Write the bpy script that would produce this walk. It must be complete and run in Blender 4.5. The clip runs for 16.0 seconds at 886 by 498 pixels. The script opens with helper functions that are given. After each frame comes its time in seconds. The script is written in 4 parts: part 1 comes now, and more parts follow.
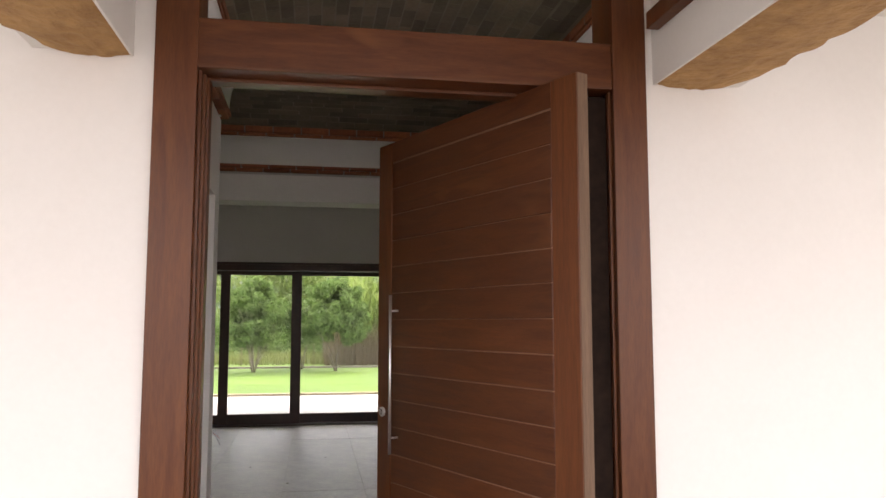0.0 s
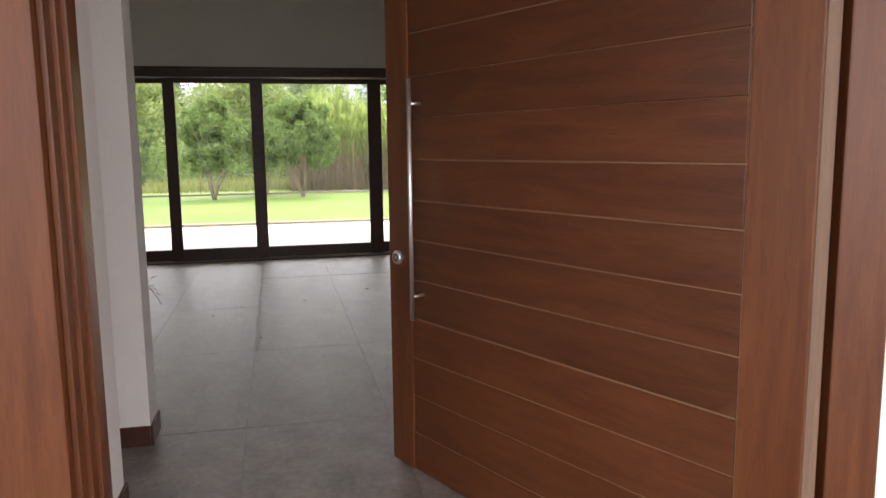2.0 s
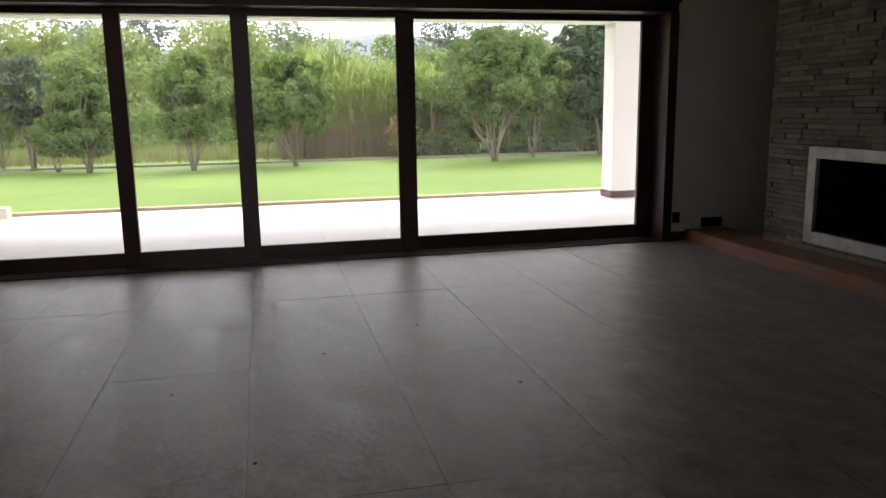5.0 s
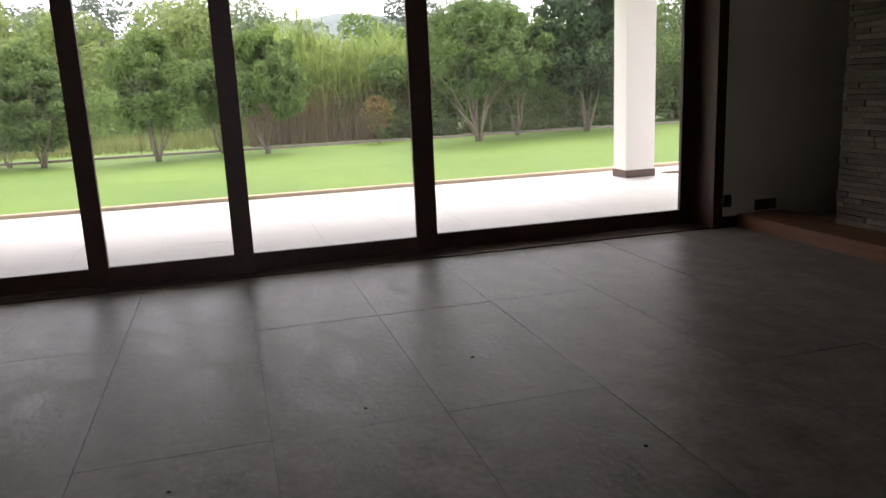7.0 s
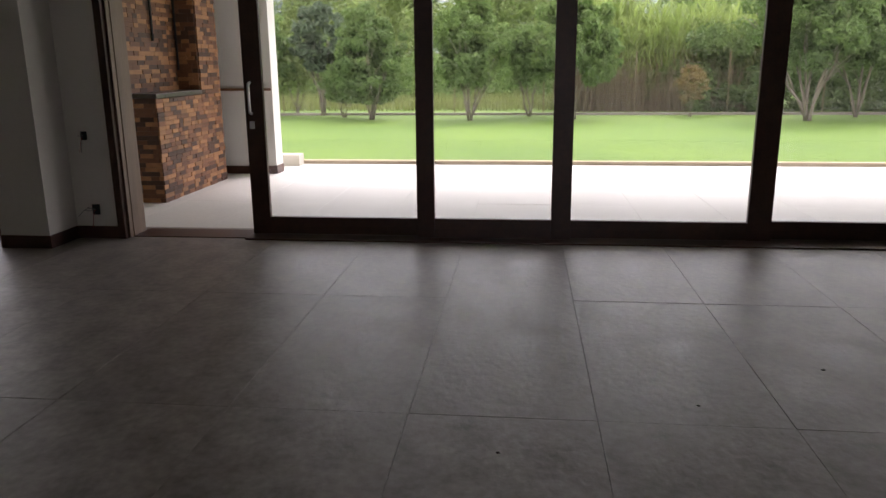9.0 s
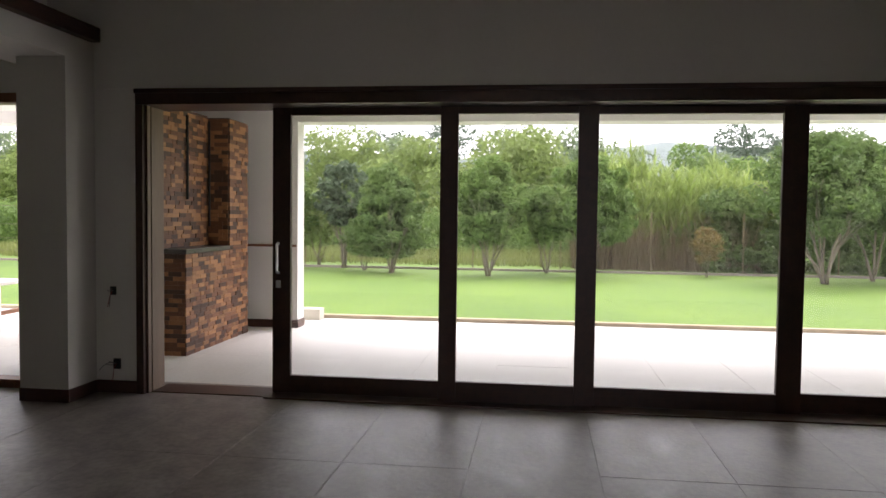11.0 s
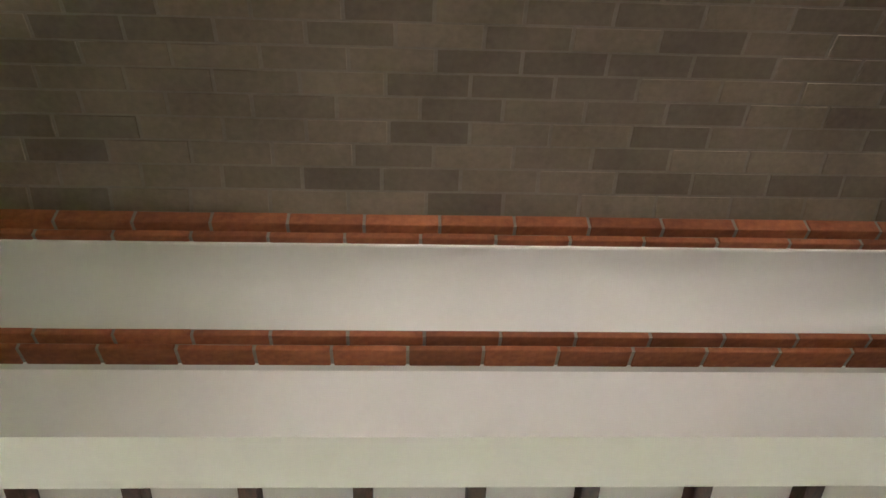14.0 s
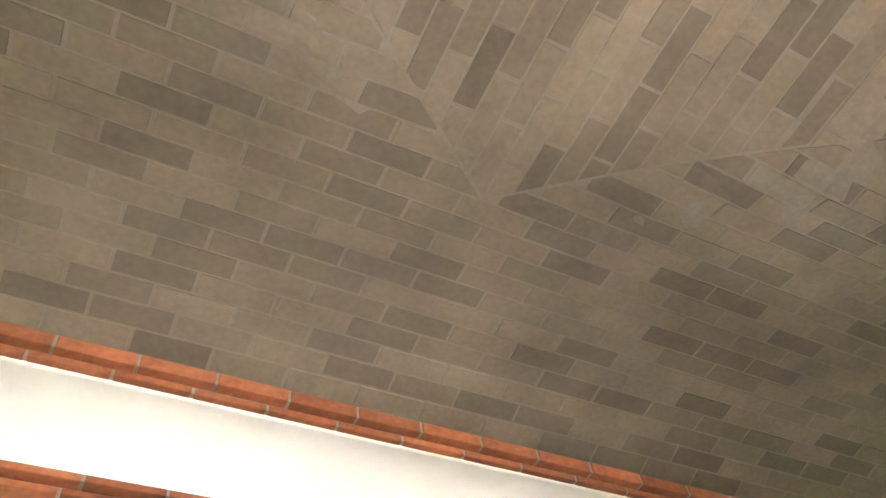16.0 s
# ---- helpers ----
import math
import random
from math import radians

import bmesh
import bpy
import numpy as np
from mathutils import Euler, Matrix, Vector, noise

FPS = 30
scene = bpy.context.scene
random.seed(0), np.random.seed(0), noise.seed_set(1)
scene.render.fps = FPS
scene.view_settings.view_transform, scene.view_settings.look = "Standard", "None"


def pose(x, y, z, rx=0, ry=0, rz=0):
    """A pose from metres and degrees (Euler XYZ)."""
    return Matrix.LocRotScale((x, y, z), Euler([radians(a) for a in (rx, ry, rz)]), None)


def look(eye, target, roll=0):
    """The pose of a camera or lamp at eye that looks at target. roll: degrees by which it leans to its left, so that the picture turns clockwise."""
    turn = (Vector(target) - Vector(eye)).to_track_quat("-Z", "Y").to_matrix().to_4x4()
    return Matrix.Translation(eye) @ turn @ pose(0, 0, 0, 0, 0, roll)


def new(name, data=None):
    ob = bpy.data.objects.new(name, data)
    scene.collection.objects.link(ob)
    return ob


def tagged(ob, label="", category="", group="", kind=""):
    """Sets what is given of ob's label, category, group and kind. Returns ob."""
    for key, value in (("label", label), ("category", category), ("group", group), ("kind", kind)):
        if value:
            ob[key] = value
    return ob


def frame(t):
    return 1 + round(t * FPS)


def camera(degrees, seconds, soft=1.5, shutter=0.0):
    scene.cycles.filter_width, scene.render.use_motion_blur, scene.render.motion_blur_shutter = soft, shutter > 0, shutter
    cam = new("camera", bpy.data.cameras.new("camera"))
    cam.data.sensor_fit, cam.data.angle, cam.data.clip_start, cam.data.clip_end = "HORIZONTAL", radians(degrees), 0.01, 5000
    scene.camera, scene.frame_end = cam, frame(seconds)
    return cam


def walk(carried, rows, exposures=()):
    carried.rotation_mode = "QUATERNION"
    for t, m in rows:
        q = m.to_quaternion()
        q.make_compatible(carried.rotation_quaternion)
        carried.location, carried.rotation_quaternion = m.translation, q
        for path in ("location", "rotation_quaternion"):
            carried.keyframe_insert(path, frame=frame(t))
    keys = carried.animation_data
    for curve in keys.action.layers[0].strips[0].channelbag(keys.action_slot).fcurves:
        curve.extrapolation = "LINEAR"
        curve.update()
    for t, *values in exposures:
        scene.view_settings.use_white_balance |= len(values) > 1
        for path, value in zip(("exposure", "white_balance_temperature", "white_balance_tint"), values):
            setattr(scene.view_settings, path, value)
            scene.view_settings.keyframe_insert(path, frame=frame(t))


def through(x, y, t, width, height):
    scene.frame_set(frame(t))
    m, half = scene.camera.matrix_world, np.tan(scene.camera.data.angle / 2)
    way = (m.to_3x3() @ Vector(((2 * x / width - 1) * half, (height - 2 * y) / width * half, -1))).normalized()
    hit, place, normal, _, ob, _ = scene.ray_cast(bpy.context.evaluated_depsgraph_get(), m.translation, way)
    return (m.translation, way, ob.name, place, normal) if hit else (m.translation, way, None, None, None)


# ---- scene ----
FOV = 61.2
cam = camera(FOV, 16.0, soft=1.5)
PATH = [
    (0.0, look((0.193, -2.485, 1.551), (0.529, -0.523, 1.742), 0.0)),
    (0.5, look((0.171, -2.178, 1.51), (0.648, -0.236, 1.476), 0.2)),
    (1.0, look((0.155, -1.785, 1.481), (0.683, 0.135, 1.292), -0.2)),
    (1.5, look((0.182, -1.292, 1.472), (0.688, 0.631, 1.252), -0.0)),
    (2.0, look((0.138, -0.735, 1.448), (0.563, 1.2, 1.172), -0.7)),
    (2.5, look((0.148, -0.206, 1.433), (0.567, 1.72, 1.099), -0.9)),
    (3.0, look((0.18, 0.297, 1.437), (0.557, 2.234, 1.116), -0.9)),
    (3.5, look((0.157, 0.756, 1.425), (0.49, 2.7, 1.094), -0.2)),
    (4.0, look((0.165, 1.231, 1.408), (0.498, 3.172, 1.056), -0.4)),
    (4.5, look((0.13, 1.673, 1.402), (0.466, 3.614, 1.059), -0.1)),
    (5.0, look((0.069, 2.09, 1.407), (0.521, 4.003, 1.037), -0.9)),
    (5.2, look((0.049, 2.253, 1.395), (0.55, 4.151, 1.014), -1.2)),
    (7.3, look((-0.193, 3.355, 1.373), (0.33, 5.237, 0.941), -2.7)),
    (7.5, look((-0.24, 3.4, 1.354), (0.162, 5.307, 0.908), -2.8)),
    (8.0, look((-0.311, 3.424, 1.36), (-0.263, 5.365, 0.88), -2.8)),
    (8.5, look((-0.348, 3.429, 1.373), (-0.467, 5.364, 0.881), -1.6)),
    (8.7, look((-0.365, 3.441, 1.371), (-0.535, 5.372, 0.881), -0.9)),
    (10.8, look((-0.414, 3.478, 1.424), (-0.687, 5.446, 1.196), 0.7)),
    (11.0, look((-0.434, 3.454, 1.465), (-0.688, 5.436, 1.374), 0.7)),
    (11.5, look((-0.409, 3.419, 1.357), (-0.597, 5.399, 1.567), 0.2)),
    (12.0, look((-0.393, 3.406, 1.285), (-0.528, 5.335, 1.798), -0.0)),
    (12.5, look((-0.392, 3.329, 1.347), (-0.478, 5.177, 2.107), -0.0)),
    (13.0, look((-0.381, 3.23, 1.4), (-0.419, 4.943, 2.432), -0.0)),
    (13.5, look((-0.36, 3.166, 1.434), (-0.338, 4.743, 2.663), -1.0)),
    (14.0, look((-0.354, 3.121, 1.447), (-0.26, 4.54, 2.853), -2.0)),
    (14.5, look((-0.330, 3.117, 1.433), (-0.186, 4.334, 3.013), -1.7)),
    (15.0, look((-0.316, 3.094, 1.438), (-0.040, 4.170, 3.101), -4.5)),
    (15.5, look((-0.320, 3.016, 1.439), (0.171, 4.017, 3.100), -9.5)),
    (16.0, look((-0.31, 2.958, 1.432), (0.379, 3.924, 3.041), -11.5)),
]
EXPOSURES = [(0.0, 1.6, 6600, 18), (1.0, 1.4, 6600, 18), (1.5, 1.5, 6600, 19), (2.0, 1.85, 6500, 20), (2.5, 2.15, 6500, 20), (3.5, 2.08, 6400, 20), (4.5, 1.5, 6300, 21), (5.0, 1.35, 6300, 22), (8.5, 1.15, 6300, 23), (11.0, 1.25, 6300, 22),
             (11.5, 1.05, 6300, 21), (12.0, 1.6, 6350, 20), (12.5, 3.0, 6500, 20), (13.0, 3.7, 6500, 18), (13.5, 3.85, 6450, 17), (14.0, 4.1, 6400, 15), (15.0, 5.2, 6350, 12), (16.0, 5.65, 6350, 12)]
walk(cam, PATH, EXPOSURES)

# ---- sky and sun: a bright overcast day ----
world = bpy.data.worlds.new("sky")
scene.world = world
world.use_nodes = True
_n, _l = world.node_tree.nodes, world.node_tree.links
SUN_UP, SUN_TURN = 55.0, 25.0
_sky = _n.new("ShaderNodeTexSky")
_sky.sky_type, _sky.sun_disc = "NISHITA", False
_sky.sun_elevation, _sky.sun_rotation = radians(SUN_UP), radians(SUN_TURN)
_sky.air_density, _sky.dust_density, _sky.ozone_density = 1.0, 4.0, 1.0
_mix = _n.new("ShaderNodeMixRGB")
_mix.inputs[0].default_value = 0.88
_mix.inputs[2].default_value = (9.5, 9.3, 9.1, 1)
_l.new(_sky.outputs[0], _mix.inputs[1])
_l.new(_mix.outputs[0], _n["Background"].inputs[0])
_n["Background"].inputs[1].default_value = 0.15
sun = new("sun", bpy.data.lights.new("sun", "SUN"))
sun.data.energy, sun.data.angle, sun.data.color = 1.5, radians(35), (1.0, 0.96, 0.9)
_az, _el = radians(SUN_TURN), radians(SUN_UP)
sun.matrix_world = look((0, 0, 20), (-math.sin(_az) * math.cos(_el) * 10, -math.cos(_az) * math.cos(_el) * 10, 20 - 10 * math.sin(_el)))


# ---- materials ----
def surf(name, dark, light, scale=4.0, rough=0.6, bump=0.15, fine=60.0, metal=0.0, stretch=(1, 1, 1), vary=0.0, island=0.0,
         rough_vary=0.1, coords="Object", spec=0.5, blotch=0.5, height=0.01, detail=6.0, odd=0.0):
    """A worn surface: two scales of noise between two colours, fine relief, and an optional shade for each object or island."""
    m = bpy.data.materials.new(name)
    m.use_nodes = True
    n, l = m.node_tree.nodes, m.node_tree.links
    b = n["Principled BSDF"]
    tc, mp = n.new("ShaderNodeTexCoord"), n.new("ShaderNodeMapping")
    mp.inputs["Scale"].default_value = stretch
    l.new(tc.outputs[coords], mp.inputs[0])
    big, small = n.new("ShaderNodeTexNoise"), n.new("ShaderNodeTexNoise")
    big.inputs["Scale"].default_value, big.inputs["Detail"].default_value = scale, detail
    small.inputs["Scale"].default_value, small.inputs["Detail"].default_value = fine, 4.0
    for t in (big, small):
        l.new(mp.outputs[0], t.inputs["Vector"])
    add = n.new("ShaderNodeMath")
    add.operation = "MULTIPLY_ADD"
    add.inputs[1].default_value = blotch
    half = n.new("ShaderNodeMath")
    half.operation = "MULTIPLY"
    half.inputs[1].default_value = 1.0 - blotch
    l.new(small.outputs[0], half.inputs[0])
    l.new(big.outputs[0], add.inputs[0])
    l.new(half.outputs[0], add.inputs[2])
    ramp = n.new("ShaderNodeValToRGB")
    ramp.color_ramp.elements[0].position, ramp.color_ramp.elements[1].position = 0.3, 0.7
    ramp.color_ramp.elements[0].color, ramp.color_ramp.elements[1].color = (*dark, 1), (*light, 1)
    l.new(add.outputs[0], ramp.inputs[0])
    col = ramp.outputs[0]
    if vary or island:
        hsv = n.new("ShaderNodeHueSaturation")
        rnd = n.new("ShaderNodeObjectInfo" if vary else "ShaderNodeNewGeometry")
        rng = n.new("ShaderNodeMapRange")
        amount = vary or island
        rng.inputs["To Min"].default_value, rng.inputs["To Max"].default_value = 1 - amount, 1 + amount
        src = rnd.outputs["Random" if vary else "Random Per Island"]
        if odd:
            cr = n.new("ShaderNodeValToRGB")
            cr.color_ramp.interpolation = "LINEAR"
            cr.color_ramp.elements[0].position, cr.color_ramp.elements[0].color = 0.0, (0, 0, 0, 1)
            cr.color_ramp.elements[1].position, cr.color_ramp.elements[1].color = 1.0, (1, 1, 1, 1)
            for at, v in ((odd, 0.22), (odd + 0.22, 0.58)):
                cr.color_ramp.elements.new(at).color = (v, v, v, 1)
            l.new(src, cr.inputs[0])
            src = cr.outputs[0]
        l.new(src, rng.inputs["Value"])
        l.new(rng.outputs[0], hsv.inputs["Value"])
        l.new(col, hsv.inputs["Color"])
        col = hsv.outputs[0]
    l.new(col, b.inputs["Base Color"])
    rr = n.new("ShaderNodeMapRange")
    rr.inputs["To Min"].default_value, rr.inputs["To Max"].default_value = max(rough - rough_vary, 0.02), min(rough + rough_vary, 1)
    l.new(add.outputs[0], rr.inputs["Value"])
    l.new(rr.outputs[0], b.inputs["Roughness"])
    b.inputs["Metallic"].default_value = metal
    b.inputs["Specular IOR Level"].default_value = spec
    if bump:
        bp = n.new("ShaderNodeBump")
        bp.inputs["Strength"].default_value, bp.inputs["Distance"].default_value = bump, height
        l.new(small.outputs[0], bp.inputs["Height"])
        l.new(bp.outputs[0], b.inputs["Normal"])
    return m


def plank_wood(name, dark, light, pale, along=(1.0, 9.0, 9.0), vary=0.16, rough=0.36):
    """Varnished timber: long figure that winds round knots, fine pores, a few pale flecks, and a shade for each board."""
    m = bpy.data.materials.new(name)
    m.use_nodes = True
    n, l = m.node_tree.nodes, m.node_tree.links
    b = n["Principled BSDF"]
    tc, info, shift = n.new("ShaderNodeTexCoord"), n.new("ShaderNodeObjectInfo"), n.new("ShaderNodeVectorMath")
    shift.operation = "MULTIPLY_ADD"
    shift.inputs[1].default_value = (1, 1, 1)
    l.new(tc.outputs["Object"], shift.inputs[0])
    spread = n.new("ShaderNodeMath")
    spread.operation = "MULTIPLY"
    spread.inputs[1].default_value = 37.0
    l.new(info.outputs["Random"], spread.inputs[0])
    l.new(spread.outputs[0], shift.inputs[2])

    def fibre(scale, detail, stretch, distortion=0.0):
        mp, t = n.new("ShaderNodeMapping"), n.new("ShaderNodeTexNoise")
        mp.inputs["Scale"].default_value = stretch
        t.inputs["Scale"].default_value, t.inputs["Detail"].default_value, t.inputs["Distortion"].default_value = scale, detail, distortion
        l.new(shift.outputs[0], mp.inputs[0])
        l.new(mp.outputs[0], t.inputs["Vector"])
        return t.outputs[0]

    def ramp(src, lo, hi, c0, c1):
        t = n.new("ShaderNodeValToRGB")
        t.color_ramp.elements[0].position, t.color_ramp.elements[1].position = lo, hi
        t.color_ramp.elements[0].color, t.color_ramp.elements[1].color = c0, c1
        l.new(src, t.inputs[0])
        return t.outputs[0]

    def mix(kind, amount, a, c):
        t = n.new("ShaderNodeMixRGB")
        t.blend_type = kind
        if isinstance(amount, float):
            t.inputs[0].default_value = amount
        else:
            l.new(amount, t.inputs[0])
        l.new(a, t.inputs[1])
        if isinstance(c, tuple):
            t.inputs[2].default_value = c
        else:
            l.new(c, t.inputs[2])
        return t.outputs[0]

    figure = fibre(1.6, 5.0, along, 1.4)
    pores = fibre(24.0, 3.0, (along[0] * 0.9, along[1], along[2]))
    flecks = fibre(3.2, 2.0, tuple(0.55 * a ** 0.5 for a in along), 0.6)
    col = ramp(figure, 0.34, 0.68, (*dark, 1), (*light, 1))
    col = mix("MULTIPLY", 0.32, col, ramp(pores, 0.3, 0.6, (0.55, 0.5, 0.46, 1), (1.08, 1.06, 1.04, 1)))
    col = mix("MIX", ramp(flecks, 0.63, 0.78, (0, 0, 0, 1), (0.75, 0.75, 0.75, 1)), col, (*pale, 1))
    hsv, rng = n.new("ShaderNodeHueSaturation"), n.new("ShaderNodeMapRange")
    rng.inputs["To Min"].default_value, rng.inputs["To Max"].default_value = 1 - vary, 1 + vary
    l.new(info.outputs["Random"], rng.inputs["Value"])
    l.new(rng.outputs[0], hsv.inputs["Value"])
    l.new(col, hsv.inputs["Color"])
    l.new(hsv.outputs[0], b.inputs["Base Color"])
    rr, bp = n.new("ShaderNodeMapRange"), n.new("ShaderNodeBump")
    rr.inputs["To Min"].default_value, rr.inputs["To Max"].default_value = rough - 0.08, rough + 0.14
    l.new(figure, rr.inputs["Value"])
    l.new(rr.outputs[0], b.inputs["Roughness"])
    b.inputs["Specular IOR Level"].default_value = 0.35
    bp.inputs["Strength"].default_value, bp.inputs["Distance"].default_value = 0.1, 0.002
    l.new(pores, bp.inputs["Height"])
    l.new(bp.outputs[0], b.inputs["Normal"])
    return m


def pane_glass(name):
    m = bpy.data.materials.new(name)
    m.use_nodes = True
    b = m.node_tree.nodes["Principled BSDF"]
    b.inputs["Base Color"].default_value = (0.97, 0.99, 0.98, 1)
    b.inputs["Transmission Weight"].default_value, b.inputs["Roughness"].default_value = 1.0, 0.0
    b.inputs["IOR"].default_value = 1.02
    n, l = m.node_tree.nodes, m.node_tree.links
    tc, ns, mr = n.new("ShaderNodeTexCoord"), n.new("ShaderNodeTexNoise"), n.new("ShaderNodeMapRange")
    ns.inputs["Scale"].default_value, ns.inputs["Detail"].default_value = 2.5, 5.0
    l.new(tc.outputs["Object"], ns.inputs["Vector"])
    mr.inputs["From Min"].default_value, mr.inputs["From Max"].default_value = 0.3, 0.75
    mr.inputs["To Min"].default_value, mr.inputs["To Max"].default_value = 0.008, 0.04
    l.new(ns.outputs[0], mr.inputs["Value"])
    dust, mx = n.new("ShaderNodeBsdfTranslucent"), n.new("ShaderNodeMixShader")
    dust.inputs[0].default_value = (0.75, 0.74, 0.72, 1)
    l.new(mr.outputs[0], mx.inputs[0])
    l.new(b.outputs[0], mx.inputs[1])
    l.new(dust.outputs[0], mx.inputs[2])
    l.new(mx.outputs[0], n["Material Output"].inputs[0])
    return m


PLASTER = surf("white_plaster", (0.76, 0.74, 0.7), (0.82, 0.8, 0.765), 0.9, 0.85, 0.1, 30, spec=0.2, height=0.003, blotch=0.75)
TILE = surf("grey_porcelain_tile", (0.112, 0.1, 0.09), (0.365, 0.329, 0.301), 5.0, 0.45, 0.42, 24, stretch=(1.1, 0.9, 1), vary=0.09, rough_vary=0.28, height=0.005, blotch=0.62, detail=10)
GROUT = surf("grey_grout", (0.15, 0.138, 0.124), (0.28, 0.258, 0.236), 1.5, 0.9, 0.1)
TERRACE = surf("pale_terrace_tile", (0.58, 0.56, 0.53), (0.69, 0.67, 0.64), 2.0, 0.6, 0.1, 30, vary=0.03)
DOORWOOD = plank_wood("varnished_cedar", (0.075, 0.0228, 0.0077), (0.114, 0.0368, 0.0118), (0.165, 0.062, 0.021))
POSTWOOD = plank_wood("varnished_cedar_post", (0.094, 0.029, 0.0095), (0.142, 0.048, 0.0155), (0.18, 0.07, 0.024), (7.0, 7.0, 0.7), 0.08)
DARKWOOD = surf("dark_stained_frame", (0.034, 0.0125, 0.0075), (0.074, 0.029, 0.0165), 3.0, 0.4, 0.1, 20, stretch=(6, 6, 6), height=0.002)
RAFTERWOOD = surf("stained_rafter_wood", (0.024, 0.01, 0.0065), (0.12, 0.052, 0.031), 3.0, 0.55, 0.3, 14, stretch=(7, 1.6, 7), vary=0.15, height=0.004, blotch=0.65)
BASEWOOD = surf("dark_skirting_wood", (0.046, 0.017, 0.011), (0.095, 0.037, 0.022), 3.0, 0.4, 0.1, 20, height=0.002)
BRICK = surf("orange_brick", (0.2, 0.06, 0.026), (0.38, 0.135, 0.055), 9, 0.85, 0.5, 40, vary=0.25, height=0.004)
MORTAR = surf("cement_mortar", (0.2, 0.17, 0.14), (0.3, 0.265, 0.225), 14, 0.95, 0.5, 60, height=0.004)
VAULTBRICK = surf("greyed_vault_brick", (0.14, 0.112, 0.079), (0.245, 0.197, 0.143), 3.0, 0.9, 0.4, 40, island=0.25, height=0.003, odd=0.2, blotch=0.65)
VAULTBED = surf("pale_vault_mortar", (0.17, 0.144, 0.11), (0.29, 0.25, 0.2), 3.0, 0.95, 0.4, 50, height=0.003, blotch=0.7)
NEAR_BLACK = surf("near_black_finish", (0.006, 0.006, 0.006), (0.014, 0.013, 0.012), 6, 0.7, 0.1)
STEEL = surf("brushed_steel", (0.72, 0.72, 0.72), (0.86, 0.86, 0.86), 8, 0.4, 0.02, 80, metal=1.0, rough_vary=0.05)
GLASS = pane_glass("clear_glass")


# ---- building helpers ----
def box(bm, x0, x1, y0, y1, z0, z1, bevel=0.0):
    vs = bmesh.ops.create_cube(bm, size=1.0)["verts"]
    for v in vs:
        v.co = Vector(((x0 + x1) / 2 + v.co.x * (x1 - x0), (y0 + y1) / 2 + v.co.y * (y1 - y0), (z0 + z1) / 2 + v.co.z * (z1 - z0)))
    if bevel:
        es = list({e for v in vs for e in v.link_edges})
        bmesh.ops.bevel(bm, geom=es, offset=bevel, segments=2, profile=0.6, affect="EDGES")
    return bm


def boxes(*dims, bevel=0.0):
    bm = bmesh.new()
    for d in dims:
        box(bm, *d, bevel=bevel)
    return bm


def extrude_profile(points, axis, a, b):
    """A solid from a closed outline swept along an axis; outline points are the two other axes in x, y, z order."""
    bm = bmesh.new()
    rings = []
    for s in (a, b):
        ring = []
        for p, q in points:
            co = {"x": (s, p, q), "y": (p, s, q), "z": (p, q, s)}[axis]
            ring.append(bm.verts.new(co))
        rings.append(ring)
    k = len(points)
    for i in range(k):
        bm.faces.new((rings[0][i], rings[0][(i + 1) % k], rings[1][(i + 1) % k], rings[1][i]))
    bm.faces.new(rings[0][::-1])
    bm.faces.new(rings[1])
    bmesh.ops.recalc_face_normals(bm, faces=bm.faces)
    return bm


def mesh_of(name, bm, material, smooth=False):
    me = bpy.data.meshes.new(name)
    bm.to_mesh(me)
    bm.free()
    me.materials.append(material)
    if smooth:
        for p in me.polygons:
            p.use_smooth = True
    return me


def part(name, bm, material, parent, label="", smooth=False):
    ob = new(name, mesh_of(name, bm, material, smooth))
    ob.parent = parent
    return tagged(ob, label)


def solid(name, bm, material, label="", category="", kind="", smooth=False):
    return tagged(new(name, mesh_of(name, bm, material, smooth)), label, category, kind=kind)


def empty(name, at, label, category, group="", kind=""):
    ob = new(name)
    ob.matrix_world = at
    return tagged(ob, label, category, group, kind)


def structure(name, bm, material, label, category="wall", smooth=False):
    return solid(name, bm, material, label, category, "structure", smooth)


def tube(bm, pts, radius, sides=8):
    """A round rod along the points."""
    rings = []
    for i, p in enumerate(pts):
        p = Vector(p)
        d = (Vector(pts[min(i + 1, len(pts) - 1)]) - Vector(pts[max(i - 1, 0)])).normalized()
        u = d.orthogonal().normalized()
        w = d.cross(u)
        r = radius[i] if isinstance(radius, (list, tuple)) else radius
        rings.append([bm.verts.new(p + (u * math.cos(2 * math.pi * k / sides) + w * math.sin(2 * math.pi * k / sides)) * r) for k in range(sides)])
    for a, b in zip(rings, rings[1:]):
        u = min(range(sides), key=lambda s: (a[0].co - b[s].co).length)
        for k in range(sides):
            bm.faces.new((a[k], a[(k + 1) % sides], b[(k + 1 + u) % sides], b[(k + u) % sides]))
    bm.faces.new(rings[0][::-1])
    bm.faces.new(rings[-1])
    bmesh.ops.recalc_face_normals(bm, faces=bm.faces)
    return bm


# ---- the large structure ----
WIN_Y, OUT_Y = 9.07, 9.45            # window wall, inner and outer face
LEFT, RIGHT = -3.97, 4.5             # side walls of the sitting room
DOOR_Y, HALL_Y = 1.12, 3.30          # entrance wall's outer face, end of the entrance hall
HALL_L, HALL_R = -0.52, 2.0         # sides of the entrance hall
BEAM_Z = 2.79

